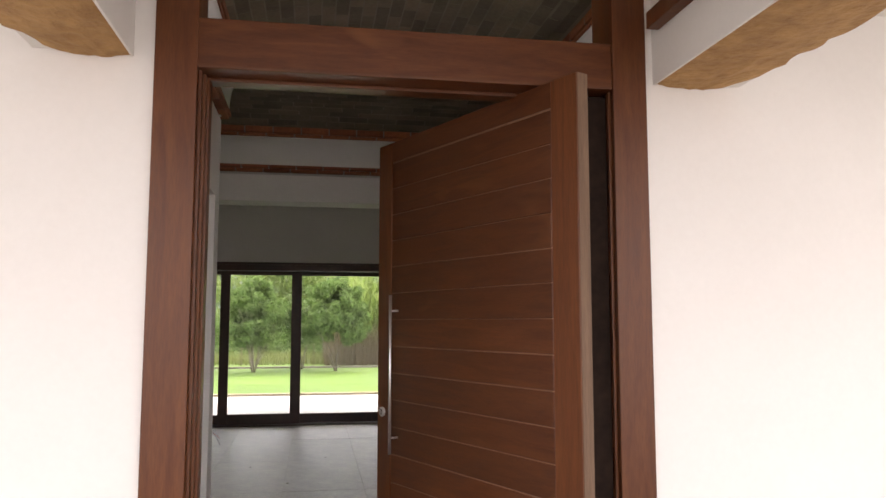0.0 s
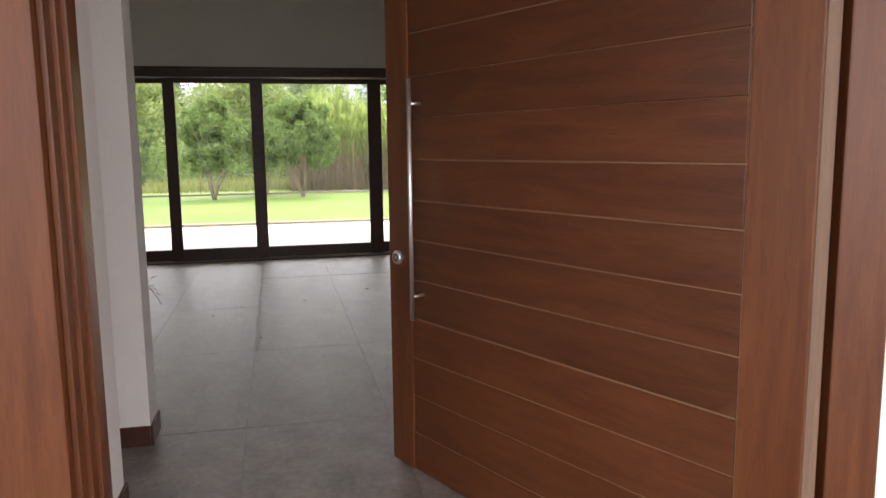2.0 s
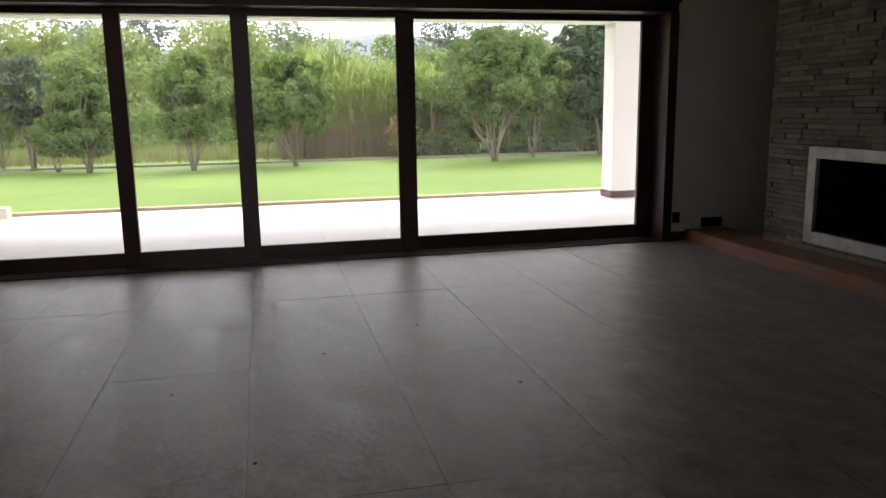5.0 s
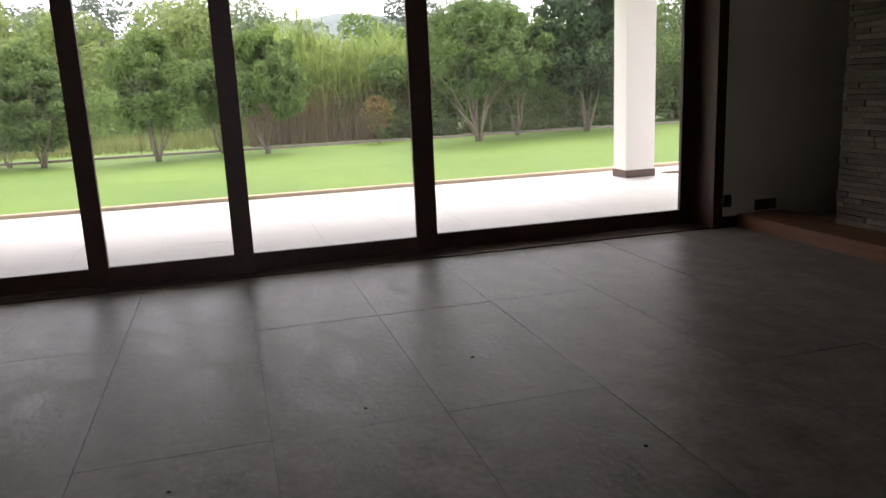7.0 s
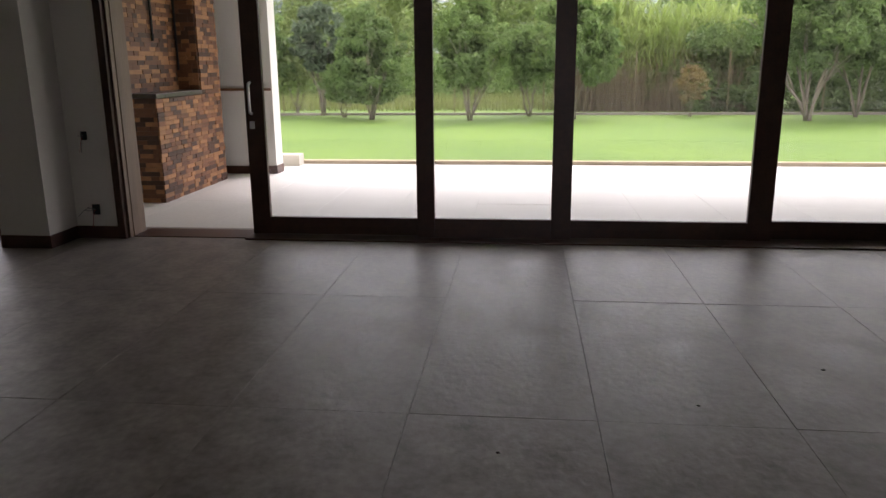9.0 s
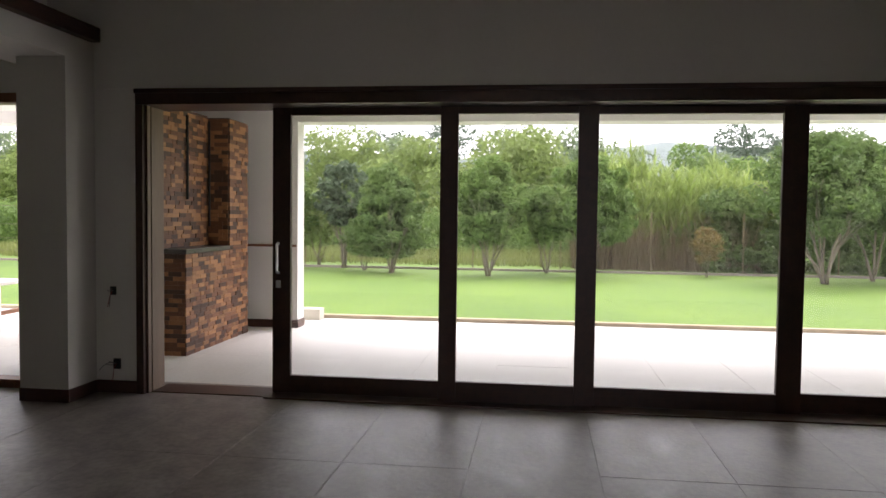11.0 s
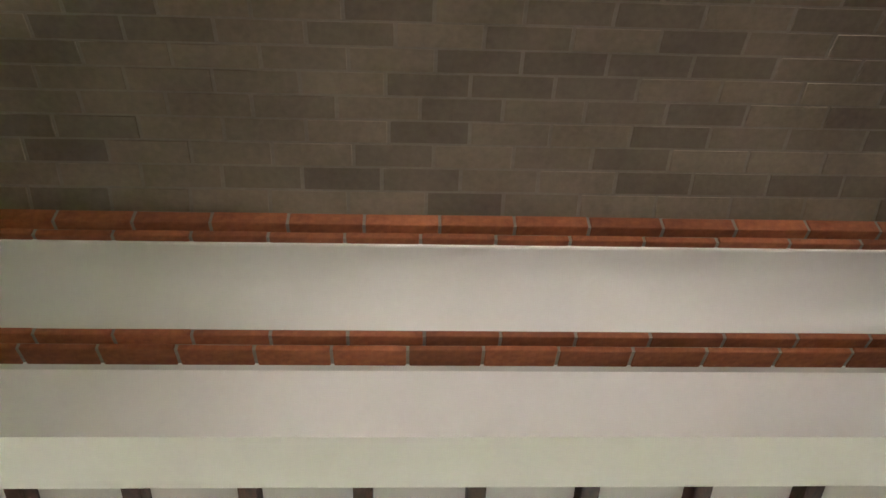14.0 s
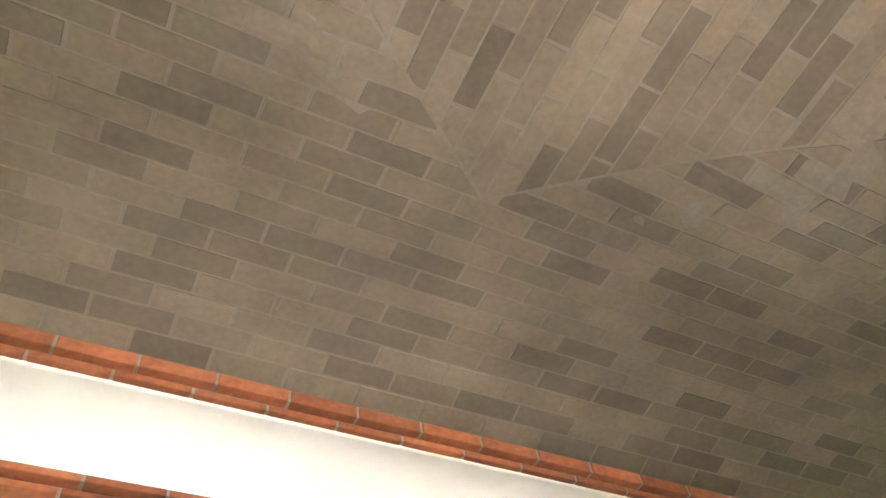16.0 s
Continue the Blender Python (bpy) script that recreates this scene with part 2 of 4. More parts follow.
# window wall with its wide opening
structure("wall_north", boxes((LEFT - 0.6, -3.612, WIN_Y, OUT_Y, 0, 3.6), (4.15, 4.52, WIN_Y, OUT_Y, 0, 3.6),
                              (-3.612, 4.15, WIN_Y, OUT_Y, 2.40, 3.6)), PLASTER, "white plastered wall around wide sliding doors")
# west wall: a pier, a lintel over a wide passage, and wall beyond
structure("wall_west", boxes((LEFT - 0.4, LEFT, 8.70, WIN_Y, 0, 2.9), (LEFT - 0.4, LEFT, 3.3, 8.70, 2.62, 2.9), (LEFT - 0.6, LEFT - 0.4, 3.3, WIN_Y, 2.62, 4.9),
                             (LEFT - 0.4, LEFT, 3.3, 4.6, 0, 2.62)), PLASTER, "white plastered wall with a wide passage")
structure("wall_east", boxes((6.2, 6.4, 3.3, OUT_Y, 0, 4.95), (4.52, 6.2, 9.13, OUT_Y, 0, 3.6)), PLASTER, "white plastered wall beside the chimney")
# walls either side of the entrance hall
structure("wall_south_1", boxes((-4.4, -0.82, HALL_Y - 0.3, HALL_Y - 0.14, 0, 3.062)), PLASTER, "white plastered wall")
structure("wall_south_2", boxes((2.3, 6.4, HALL_Y - 0.2, HALL_Y, 0, 3.05)), PLASTER, "white plastered wall")
structure("wall_hall_west", boxes((-0.82, HALL_L, DOOR_Y + 0.25, 2.36, 0, 2.45)), PLASTER, "white plastered entrance hall wall beside a narrow opening")
structure("wall_hall_pier", boxes((-0.82, HALL_L, 3.02, 3.23, 0, 2.45)), PLASTER, "narrow white plastered pier at the end of the hall")
structure("wall_hall_lintel", boxes((-0.82, HALL_L, DOOR_Y + 0.25, 3.23, 2.45, 3.05)), PLASTER, "white plastered lintel over the narrow hall opening")
structure("wall_cloak", boxes((-2.4, -2.2, DOOR_Y + 0.25, HALL_Y - 0.2, 0, 3.05), (-2.2, -0.82, DOOR_Y + 0.25, 3.1, 2.95, 3.05)), PLASTER, "white plastered wall beyond the hall opening")
structure("wall_hall_east", boxes((HALL_R, 2.3, DOOR_Y + 0.25, HALL_Y, 0, 3.05)), PLASTER, "white plastered entrance hall wall")
# entrance wall
structure("wall_entrance", boxes((-6.0, -0.56, DOOR_Y, DOOR_Y + 0.25, 0, 3.9), (1.88, 7.0, DOOR_Y, DOOR_Y + 0.25, 0, 3.9),
                                 (-0.56, 1.88, DOOR_Y, DOOR_Y + 0.25, 3.5, 3.9)), PLASTER, "white plastered outer wall beside the entrance door")
# beam between window bay and vault
structure("beam", boxes((LEFT - 0.4, 6.2, 5.39, 5.75, BEAM_Z, 3.063)), PLASTER, "wide white plastered ceiling beam", "beam")
structure("beam_wall", boxes((LEFT - 0.4, 6.2, 5.45, 5.75, 3.063, 5.2)), PLASTER, "white plastered wall above the beam", "wall")
structure("wall_ledge", boxes((LEFT + 0.001, 4.74, 9.058, 9.072, 2.43, 3.265), bevel=0.004), PLASTER, "slightly proud white plaster over the sliding doors")
# sloping ceiling of the window bay
SLOPE = 0.315


def bay_z(y):
    return 3.40 + (9.07 - y) * SLOPE


bm = extrude_profile([(9.07, bay_z(9.07)), (5.75, bay_z(5.75)), (5.75, bay_z(5.75) + 0.2), (9.45, bay_z(9.45) + 0.2), (9.45, bay_z(9.07))], "x", LEFT - 0.65, 6.4)
structure("ceiling_bay", bm, PLASTER, "sloping white plastered ceiling under rafters", "ceiling")
structure("floor", boxes((-9.0, 6.4, DOOR_Y - 0.1, OUT_Y + 0.05, -0.2, -0.0035)), GROUT, "grey tiled floor with narrow joints", "floor")
structure("porch_floor", boxes((-400, 400, -600, DOOR_Y - 0.1, -0.6, 0.0)), surf("grey_paving", (0.22, 0.2, 0.18), (0.36, 0.33, 0.3), 1.5, 0.8, 0.3, 25), "grey paved forecourt", "floor")
structure("terrace", boxes((-9.0, 12.0, OUT_Y + 0.05, 13.62, -0.3, -0.0045)), GROUT, "pale tiled terrace", "terrace")
structure("ground", boxes((-400, 400, 13.77, 900, -0.6, -0.15)), surf("mown_lawn", (0.066, 0.138, 0.01), (0.137, 0.222, 0.024), 0.35, 0.9, 0.4, 9, detail=9), "green mown lawn", "ground")
structure("terrace_roof", boxes((-9.0, 12.0, OUT_Y, 12.7, 2.78, 2.95), (-9.0, 12.0, 12.7, 13.1, 2.62, 2.95)), PLASTER, "white terrace soffit and edge beam", "ceiling")

# rooms behind the visible walls, closed with plain walls
structure("wall_side_room", boxes((-9.2, -9.0, DOOR_Y, OUT_Y, 0, 3.9), (-9.0, -6.4, WIN_Y, OUT_Y, 0, 3.2), (-6.4, -4.62, WIN_Y, OUT_Y, 2.41, 3.2), (-4.62, LEFT - 0.4, WIN_Y, OUT_Y, 0, 3.2),
                                  (-9.0, -4.4, HALL_Y - 0.2, HALL_Y, 0, 3.2)), PLASTER, "white plastered wall of the room beyond the passage")
structure("ceiling_side_room", boxes((-9.2, LEFT - 0.4, HALL_Y - 0.2, OUT_Y, 3.2, 3.35)), PLASTER, "plain white ceiling beyond the passage", "ceiling")
structure("roof_deck", boxes((-6.0, 7.0, DOOR_Y, 5.6, 3.95, 4.1), (LEFT - 0.4, LEFT, 3.3, 5.6, 3.05, 3.95), (6.2, 7.0, DOOR_Y, 3.3, 0, 3.95), (-6.0, -5.8, DOOR_Y, 3.1, 0, 3.95)),
          PLASTER, "plain deck closing the roof above the vault", "ceiling")

# ---- brick bands and plaster coves that carry the vault ----
BRICK_L = 0.275


def brick_mesh(length, depth, height):
    bm = boxes((0, length - 0.011, 0, depth, 0, height - 0.004))
    bmesh.ops.bevel(bm, geom=list(bm.edges), offset=0.003, segments=1, affect="EDGES")
    return mesh_of("brick", bm, BRICK)


COURSES = [(0.095, 3.083, 0.028), (0.142, 3.110, 0.032), (0.365, 3.381, 0.034), (0.402, 3.414, 0.062)]
BRICKS = [brick_mesh(BRICK_L, 0.10, h) for _, _, h in COURSES]


def corbel(name, a, b, inward, bricks=True, reach=1.0):
    """Two brick bands with a plaster cove between them along the wall line from a to b; inward: the way out of the wall."""
    a, b, inward = Vector((*a, 0)), Vector((*b, 0)), Vector((*inward, 0))
    along = (b - a).normalized()
    length = (b - a).length
    turn = Matrix((along, -inward, Vector((0, 0, 1)))).transposed().to_4x4()
    base = Matrix.Translation(a) @ turn
    cove = [(0.06, 3.064), (-0.125 * reach, 3.13)]
    for k in range(25):
        w = math.pi / 2 * k / 24
        cove.append((-reach * (0.125 + 0.212 * (1 - math.cos(w))), 3.13 + 0.245 * math.sin(w)))
    cove += [(-0.337 * reach, 3.474), (0.06, 3.474)]
    bm = extrude_profile(cove, "x", 0, length)
    bm.transform(base)
    for f in bm.faces:
        f.smooth = len(f.verts) == 4 and f.calc_area() < length * 0.03
    structure(name, bm, PLASTER, "white plaster cove between two brick bands", "cornice")
    for k, (out, z, h) in enumerate(COURSES):
        out *= reach
        bm = boxes((0, length, -out + 0.005, 0.05 if k < 2 else -0.2 * reach, z + 0.0055, z + h))
        bm.transform(base)
        bed = structure("brick_band", bm, MORTAR, "band of orange bricks with grey mortar joints", "brick band")
        x = -random.random() * 0.2
        while bricks and x < length - 0.05:
            ob = new("brick", BRICKS[k])
            ob.parent = bed
            ob.matrix_world = base @ Matrix.Translation((x, -out + random.uniform(-0.002, 0.003), z + 0.003)) @ Matrix.Rotation(random.uniform(-0.004, 0.004), 4, "Z")
            x += BRICK_L


corbel("cornice_north", (-3.2, 5.39), (4.6, 5.39), (0, -1))
corbel("cornice_hall_west", (HALL_L + 0.01, 3.25), (HALL_L + 0.01, DOOR_Y + 0.25), (1, 0), reach=0.36)
corbel("cornice_hall_east", (HALL_R - 0.01, DOOR_Y + 0.25), (HALL_R - 0.01, 3.12), (-1, 0), reach=0.36)
corbel("cornice_south_1", (-3.9, HALL_Y - 0.05), (HALL_L, HALL_Y - 0.05), (0, 1), False)
corbel("cornice_south_2", (HALL_R + 0.6, HALL_Y - 0.05), (6.0, HALL_Y - 0.05), (0, 1), False)

# ---- brick vault: a shallow barrel across the room, met by the barrel of the entrance hall ----
HALL_X, APEX_Y = 0.664, 4.033


def vault_z(x, y):
    m = max(0.0, 1 - abs((y - 4.28) / 0.80) ** 2.4)
    e = max(0.0, 1 - abs((x - HALL_X) / 1.06) ** 2.4) * 0.97 if y < 4.3 else 0.0
    return 3.474 + 0.15 * max(m, e)


def clip(poly, p, n):
    """The part of a flat polygon on the side of the line through p that n points to."""
    out = []
    for i, a in enumerate(poly):
        b = poly[(i + 1) % len(poly)]
        da, db = (a - p).dot(n), (b - p).dot(n)
        if da >= 0:
            out.append(a)
        if da * db < 0:
            out.append(a + (b - a) * (da / (da - db)))
    return out


SEAM = 1.36
APEX = Vector((HALL_X, APEX_Y))
N_L, N_R = Vector((1, -SEAM)).normalized(), Vector((-1, -SEAM)).normalized()
vault = bmesh.new()


def lay(poly):
    if len(poly) < 3:
        return
    c = sum(poly, Vector((0, 0))) / len(poly)
    area = abs(sum(a.cross(b) for a, b in zip(poly, poly[1:] + poly[:1]))) / 2
    if area < 0.0012:
        return
    sink = random.uniform(0.001, 0.005)
    low = [vault.verts.new((*(p + (c - p).normalized() * 0.004), vault_z(p.x, p.y) - sink)) for p in poly]
    top = [vault.verts.new((*p, vault_z(p.x, p.y) + 0.006)) for p in poly]
    vault.faces.new(low)
    for i in range(len(poly)):
        j = (i + 1) % len(poly)
        vault.faces.new((low[i], top[i], top[j], low[j]))


BL, BH, J = 0.286, 0.0895, 0.0075
row, y = 0, 5.103
while y > 3.1:
    x = -3.0 + (row % 2) * BL / 2 + random.uniform(-0.03, 0.03)
    while x < 5.0:
        q = [Vector((x, y - BH + J)), Vector((x + BL - J, y - BH + J)), Vector((x + BL - J, y)), Vector((x, y))]
        if y - BH > APEX_Y:
            lay(q)
            x += BL
            continue
        for side, n in (((-1), N_L), (1, N_R)):
            half = clip(q, APEX, Vector((side, 0)))
            if len(half) < 3:
                continue
            below = clip(half, APEX - n * J * 0.5, -n)
            lay(below)
        x += BL
    y -= BH
    row += 1
row, x = 0, HALL_X - 12 * BH
while x < HALL_X + 12 * BH:
    y = 1.3 + (row % 2) * BL / 2 + random.uniform(-0.03, 0.03)
    while y < APEX_Y:
        q = [Vector((x, y)), Vector((x + BH - J, y)), Vector((x + BH - J, y + BL - J)), Vector((x, y + BL - J))]
        lay(clip(clip(q, APEX + N_L * J * 0.5, N_L), APEX + N_R * J * 0.5, N_R))
        y += BL
    x += BH
    row += 1
bmesh.ops.recalc_face_normals(vault, faces=vault.faces)
for f in vault.faces:
    f.material_index = 0
nx, ny = 60, 40
grid = [[vault.verts.new((-3.9 + 9.6 * i / nx, 1.3 + 3.8 * j / ny, vault_z(-3.9 + 9.6 * i / nx, 1.3 + 3.8 * j / ny))) for j in range(ny + 1)] for i in range(nx + 1)]
for i in range(nx):
    for j in range(ny):
        f = vault.faces.new((grid[i][j], grid[i][j + 1], grid[i + 1][j + 1], grid[i + 1][j]))
        f.material_index = 1
ceiling_vault = structure("ceiling_vault", vault, VAULTBRICK, "greyish brown brick vault with pale mortar joints", "ceiling")
ceiling_vault.data.materials.append(VAULTBED)

# ---- rafters of the window bay ----
def rafter(x0):
    t = empty("rafter", Matrix.Identity(4), "dark stained rafter under the white sloping ceiling", "rafter", "rafters of the window bay", "structure")
    d, y0, y1 = 0.155, 8.92, 5.76
    pts = [(y0, bay_z(y0) + 0.01), (y0, bay_z(y0) - d), (y1, bay_z(y1) - d), (y1, bay_z(y1) + 0.01)]
    bm = extrude_profile(pts, "x", x0, x0 + 0.12)
    bmesh.ops.bevel(bm, geom=list(bm.edges), offset=0.008, segments=2, affect="EDGES")
    for v in bm.verts:
        v.co.x += 0.004 * noise.noise(v.co * 3.0)
    return part("timber", bm, RAFTERWOOD, t)


for k in range(-5, 9):
    x0 = -0.684 + 0.728 * k + 0.0026 * k * k
    if LEFT - 0.4 < x0 < 6.0:
        rafter(x0)
bm = boxes((LEFT - 0.05, LEFT + 0.075, 5.76, 9.04, 2.79, 2.902), bevel=0.008)
structure("wall_plate", bm, RAFTERWOOD, "dark stained timber plate along the wall", "beam")

structure("porch_roof", boxes((-7.0, 8.0, -3.5, DOOR_Y - 0.002, 3.26, 3.4)), PLASTER, "plain white porch ceiling", "ceiling")


# ---- entrance: frame, great door, porch beams ----
frame_top = 3.5
door_frame = empty("door_frame", Matrix.Identity(4), "varnished cedar frame of a tall entrance door with transom", "door frame", kind="structure")
for nm, x0, x1, s in (("jamb", -0.565, -0.368, 1), ("jamb", 1.70, 1.885, -1)):
    part(nm, boxes((x0, x1, 1.095, 1.38, 0, frame_top), bevel=0.008), POSTWOOD, door_frame)
    e = x1 if s > 0 else x0
    for k in range(3 if s > 0 else 1):
        a, b = sorted((e, e + s * (0.016 + 0.012 * k)))
        part("moulding", boxes((a, b, 1.13 + 0.05 * k, 1.36 - 0.02 * k, 0, 2.74), bevel=0.004), POSTWOOD, door_frame)
# box filling the gap beside the leaf; the gap's shade is its near-black colour
GAP_SHADE = surf("door_gap_shade", (0.014, 0.009, 0.007), (0.03, 0.019, 0.014), 5, 0.9, 0.1, 20, spec=0.1)
part("lining", boxes((1.50, 1.683, 1.16, 1.365, 0, 2.72), bevel=0.004), GAP_SHADE, door_frame, "near-black filler with the shade of the door gap in its colour")
part("head", boxes((-0.375, 1.70, 1.10, 1.37, 2.745, 2.99), bevel=0.01), DOORWOOD, door_frame)
part("head_stop", boxes((-0.35, 1.66, 1.24, 1.34, 2.725, 2.744), bevel=0.004), DOORWOOD, door_frame)

PALEWOOD = surf("raw_pale_wood", (0.13, 0.07, 0.038), (0.28, 0.17, 0.1), 6, 0.7, 0.2, 30, stretch=(0.6, 9, 9))
EDGEWOOD = surf("raw_grey_wood", (0.1, 0.055, 0.03), (0.18, 0.11, 0.065), 4, 0.75, 0.2, 30, stretch=(9, 9, 0.5))
door = empty("entrance_door", pose(0.618, 2.573, 0.0, 0, 0, math.degrees(math.atan2(-0.911, 0.412))),
             "tall varnished cedar door of horizontal planks standing open", "door")
LEAF_W, LEAF_H, PLANK_H = 1.908, 2.735, 0.1725
part("stile", boxes((0, 0.168, 0, 0.065, 0.008, LEAF_H), bevel=0.004), POSTWOOD, door)
part("stile", boxes((1.726, LEAF_W, 0, 0.076, 0.008, LEAF_H), bevel=0.004), POSTWOOD, door)
part("rail", boxes((0.169, 1.725, 0.001, 0.064, 2.602, LEAF_H - 0.001), bevel=0.003), DOORWOOD, door)
part("core", boxes((0.168, 1.726, 0.0075, 0.058, 0.009, 2.602)), PALEWOOD, door, "raw pale wood showing in the joints")
part("edge_band", boxes((LEAF_W, LEAF_W + 0.004, 0.006, 0.071, 0.009, LEAF_H - 0.001)), EDGEWOOD, door, "raw greyish wood of the door edge")
tilt = 0.0
for k in range(15):
    bm = boxes((0.1715, 1.7205, 0.003, 0.0095, 0, PLANK_H - random.choice((0.0022, 0.003, 0.004, 0.005))))
    nxt = random.uniform(-0.006, 0.006) if k < 14 else 0.0
    for v in bm.verts:
        side = (v.co.x - 0.17) / 1.55 - 0.5
        v.co.z += side * 2 * (nxt if v.co.z > 0.1 else tilt) * 0.5
    bmesh.ops.bevel(bm, geom=[e for e in bm.edges if all(v.co.y < 0.005 for v in e.verts)], offset=0.003, segments=1, affect="EDGES")
    tilt = nxt
    p = part("plank", bm, DOORWOOD, door)
    p.location = (0, random.uniform(-0.0012, 0.0012), 0.010 + PLANK_H * k)
pull = part("pull_handle", tube(bmesh.new(), [(0.255, -0.055, 0.715), (0.255, -0.055, 1.715)], 0.0098, 14), STEEL, door, "long brushed steel pull handle", True)
for z in (0.815, 1.615):
    part("standoff", tube(bmesh.new(), [(0.255, -0.05, z), (0.255, 0.006, z)], 0.007, 10), STEEL, pull, smooth=True)
lock = part("lock", tube(bmesh.new(), [(0.075, 0.002, 0.958), (0.075, -0.012, 0.958), (0.075, -0.016, 0.958), (0.075, -0.017, 0.958)], [0.031, 0.031, 0.028, 0.024], 28), STEEL, door, "round steel lock rose")
# no hollow here: a raised dark disc and sliver paint the shade of recess and keyhole
part("recess", tube(bmesh.new(), [(0.075, -0.0165, 0.958), (0.075, -0.0176, 0.958)], 0.017, 24), NEAR_BLACK, lock, "dark disc with the shade of a lock recess in its colour")
part("cylinder", tube(bmesh.new(), [(0.075, -0.0165, 0.958), (0.075, -0.0195, 0.958), (0.075, -0.0202, 0.958)], [0.0105, 0.0105, 0.009], 20), STEEL, lock, "steel lock cylinder")
part("keyway", boxes((0.0735, 0.0765, -0.0212, -0.0198, 0.951, 0.965)), NEAR_BLACK, lock, "dark sliver painted as the shaded keyhole")

CLAY = surf("raw_clay_render", (0.3, 0.16, 0.06), (0.5, 0.3, 0.12), 5, 0.95, 0.8, 16, height=0.03)


def porch_beam(x_in, x_out, y_end):
    t = empty("porch_beam", Matrix.Identity(4), "white porch beam with a bare clay underside", "beam", kind="structure")
    a, b = sorted((x_in, x_out))
    part("casing", boxes((a, b, y_end, 1.118, 2.80, 3.25)), PLASTER, t)
    s = 1 if x_out > x_in else -1
    part("drip_edge", boxes((min(x_in, x_in + s * 0.012), max(x_in, x_in + s * 0.012), y_end, 1.117, 2.785, 2.80)), PLASTER, t)
    bm = bmesh.new()
    n, w = 70, 10
    rows = []
    for i in range(n + 1):
        y = 1.117 + (y_end - 1.117) * i / n
        edge = x_out + s * (0.05 * noise.noise(Vector((y * 2.2, s * 3.1, 0))) + 0.03 * noise.noise(Vector((y * 9, s, 2))))
        if i < 4:
            edge -= s * 0.10 * (1 - i / 4)
        rows.append([bm.verts.new((x_in + s * 0.012 + (edge - x_in) * k / w, y, 2.792 - 0.018 * math.sin(math.pi * k / w) + 0.008 * noise.noise(Vector((k * 0.9, y * 6, s))))) for k in range(w + 1)])
    for r0, r1 in zip(rows, rows[1:]):
        for k in range(w):
            bm.faces.new((r0[k], r0[k + 1], r1[k + 1], r1[k]))
    ret = bmesh.ops.extrude_face_region(bm, geom=list(bm.faces))
    for v in ret["geom"]:
        if isinstance(v, bmesh.types.BMVert):
            v.co.z = 2.801
    bmesh.ops.recalc_face_normals(bm, faces=bm.faces)
    part("clay_underside", bm, CLAY, t, "rough brown clay underside with a broken edge")
    part("wood_plate", boxes((x_in - s * 0.07, x_in - s * 0.002, y_end, 1.03, 3.05, 3.14), bevel=0.006), POSTWOOD, t)


porch_beam(-0.66, -1.10, -3.5)
porch_beam(1.93, 2.42, -3.5)

REDPAVING = surf("reddish_brown_paving", (0.13, 0.045, 0.02), (0.24, 0.095, 0.045), 3, 0.6, 0.15, 18)
# broken plaster edge at the foot of the outer wall, and the brown paving under it
CHIP = surf("bare_grey_render", (0.07, 0.07, 0.072), (0.32, 0.32, 0.32), 16, 0.95, 0.8, 55, height=0.012, blotch=0.55)
SCREED = surf("cream_screed", (0.6, 0.54, 0.46), (0.74, 0.69, 0.61), 9, 0.9, 0.4, 40, height=0.006)


def ragged(x0, x1, steps, low, high, y_out, seed):
    bm = bmesh.new()
    cols = []
    for i in range(steps + 1):
        x = x0 + (x1 - x0) * i / steps
        zl, zh = low(x), high(x)
        zl += 0.012 * noise.noise(Vector((x * 9, seed, 0))) + 0.006 * noise.noise(Vector((x * 40, seed, 1)))
        zh += 0.014 * noise.noise(Vector((x * 11, seed, 4))) + 0.012 * noise.noise(Vector((x * 60, seed, 5)))
        zh = max(zh, zl + 0.002)
        cols.append([bm.verts.new((x, 1.121, zl)), bm.verts.new((x, y_out, zl)), bm.verts.new((x, y_out + 0.003, zh)), bm.verts.new((x, 1.121, zh))])
    for a, b in zip(cols, cols[1:]):
        for k in range(4):
            bm.faces.new((a[k], a[(k + 1) % 4], b[(k + 1) % 4], b[k]))
    bm.faces.new(cols[0])
    bm.faces.new(cols[-1][::-1])
    bmesh.ops.recalc_face_normals(bm, faces=bm.faces)
    return bm


structure("plaster_chip", ragged(2.12, 5.5, 380, lambda x: 0.012 + 0.05 * min(1, max(0, (x - 2.3) / 0.5)), lambda x: 0.05 + 0.075 * min(1, max(0, (x - 2.2) / 0.9)), 1.114, 2.0), CHIP, "ragged grey edge of broken plaster", "broken plaster")
structure("screed_edge", ragged(2.36, 5.5, 200, lambda x: 0.008, lambda x: 0.035 + 0.035 * min(1, max(0, (x - 2.3) / 0.8)), 1.106, 7.0), SCREED, "cream screed filling at the foot of the wall", "screed")
structure("porch_edging", boxes((1.98, 5.5, 0.55, 1.10, -0.01, 0.014), bevel=0.004), REDPAVING, "reddish brown paving strip along the wall", "paving")

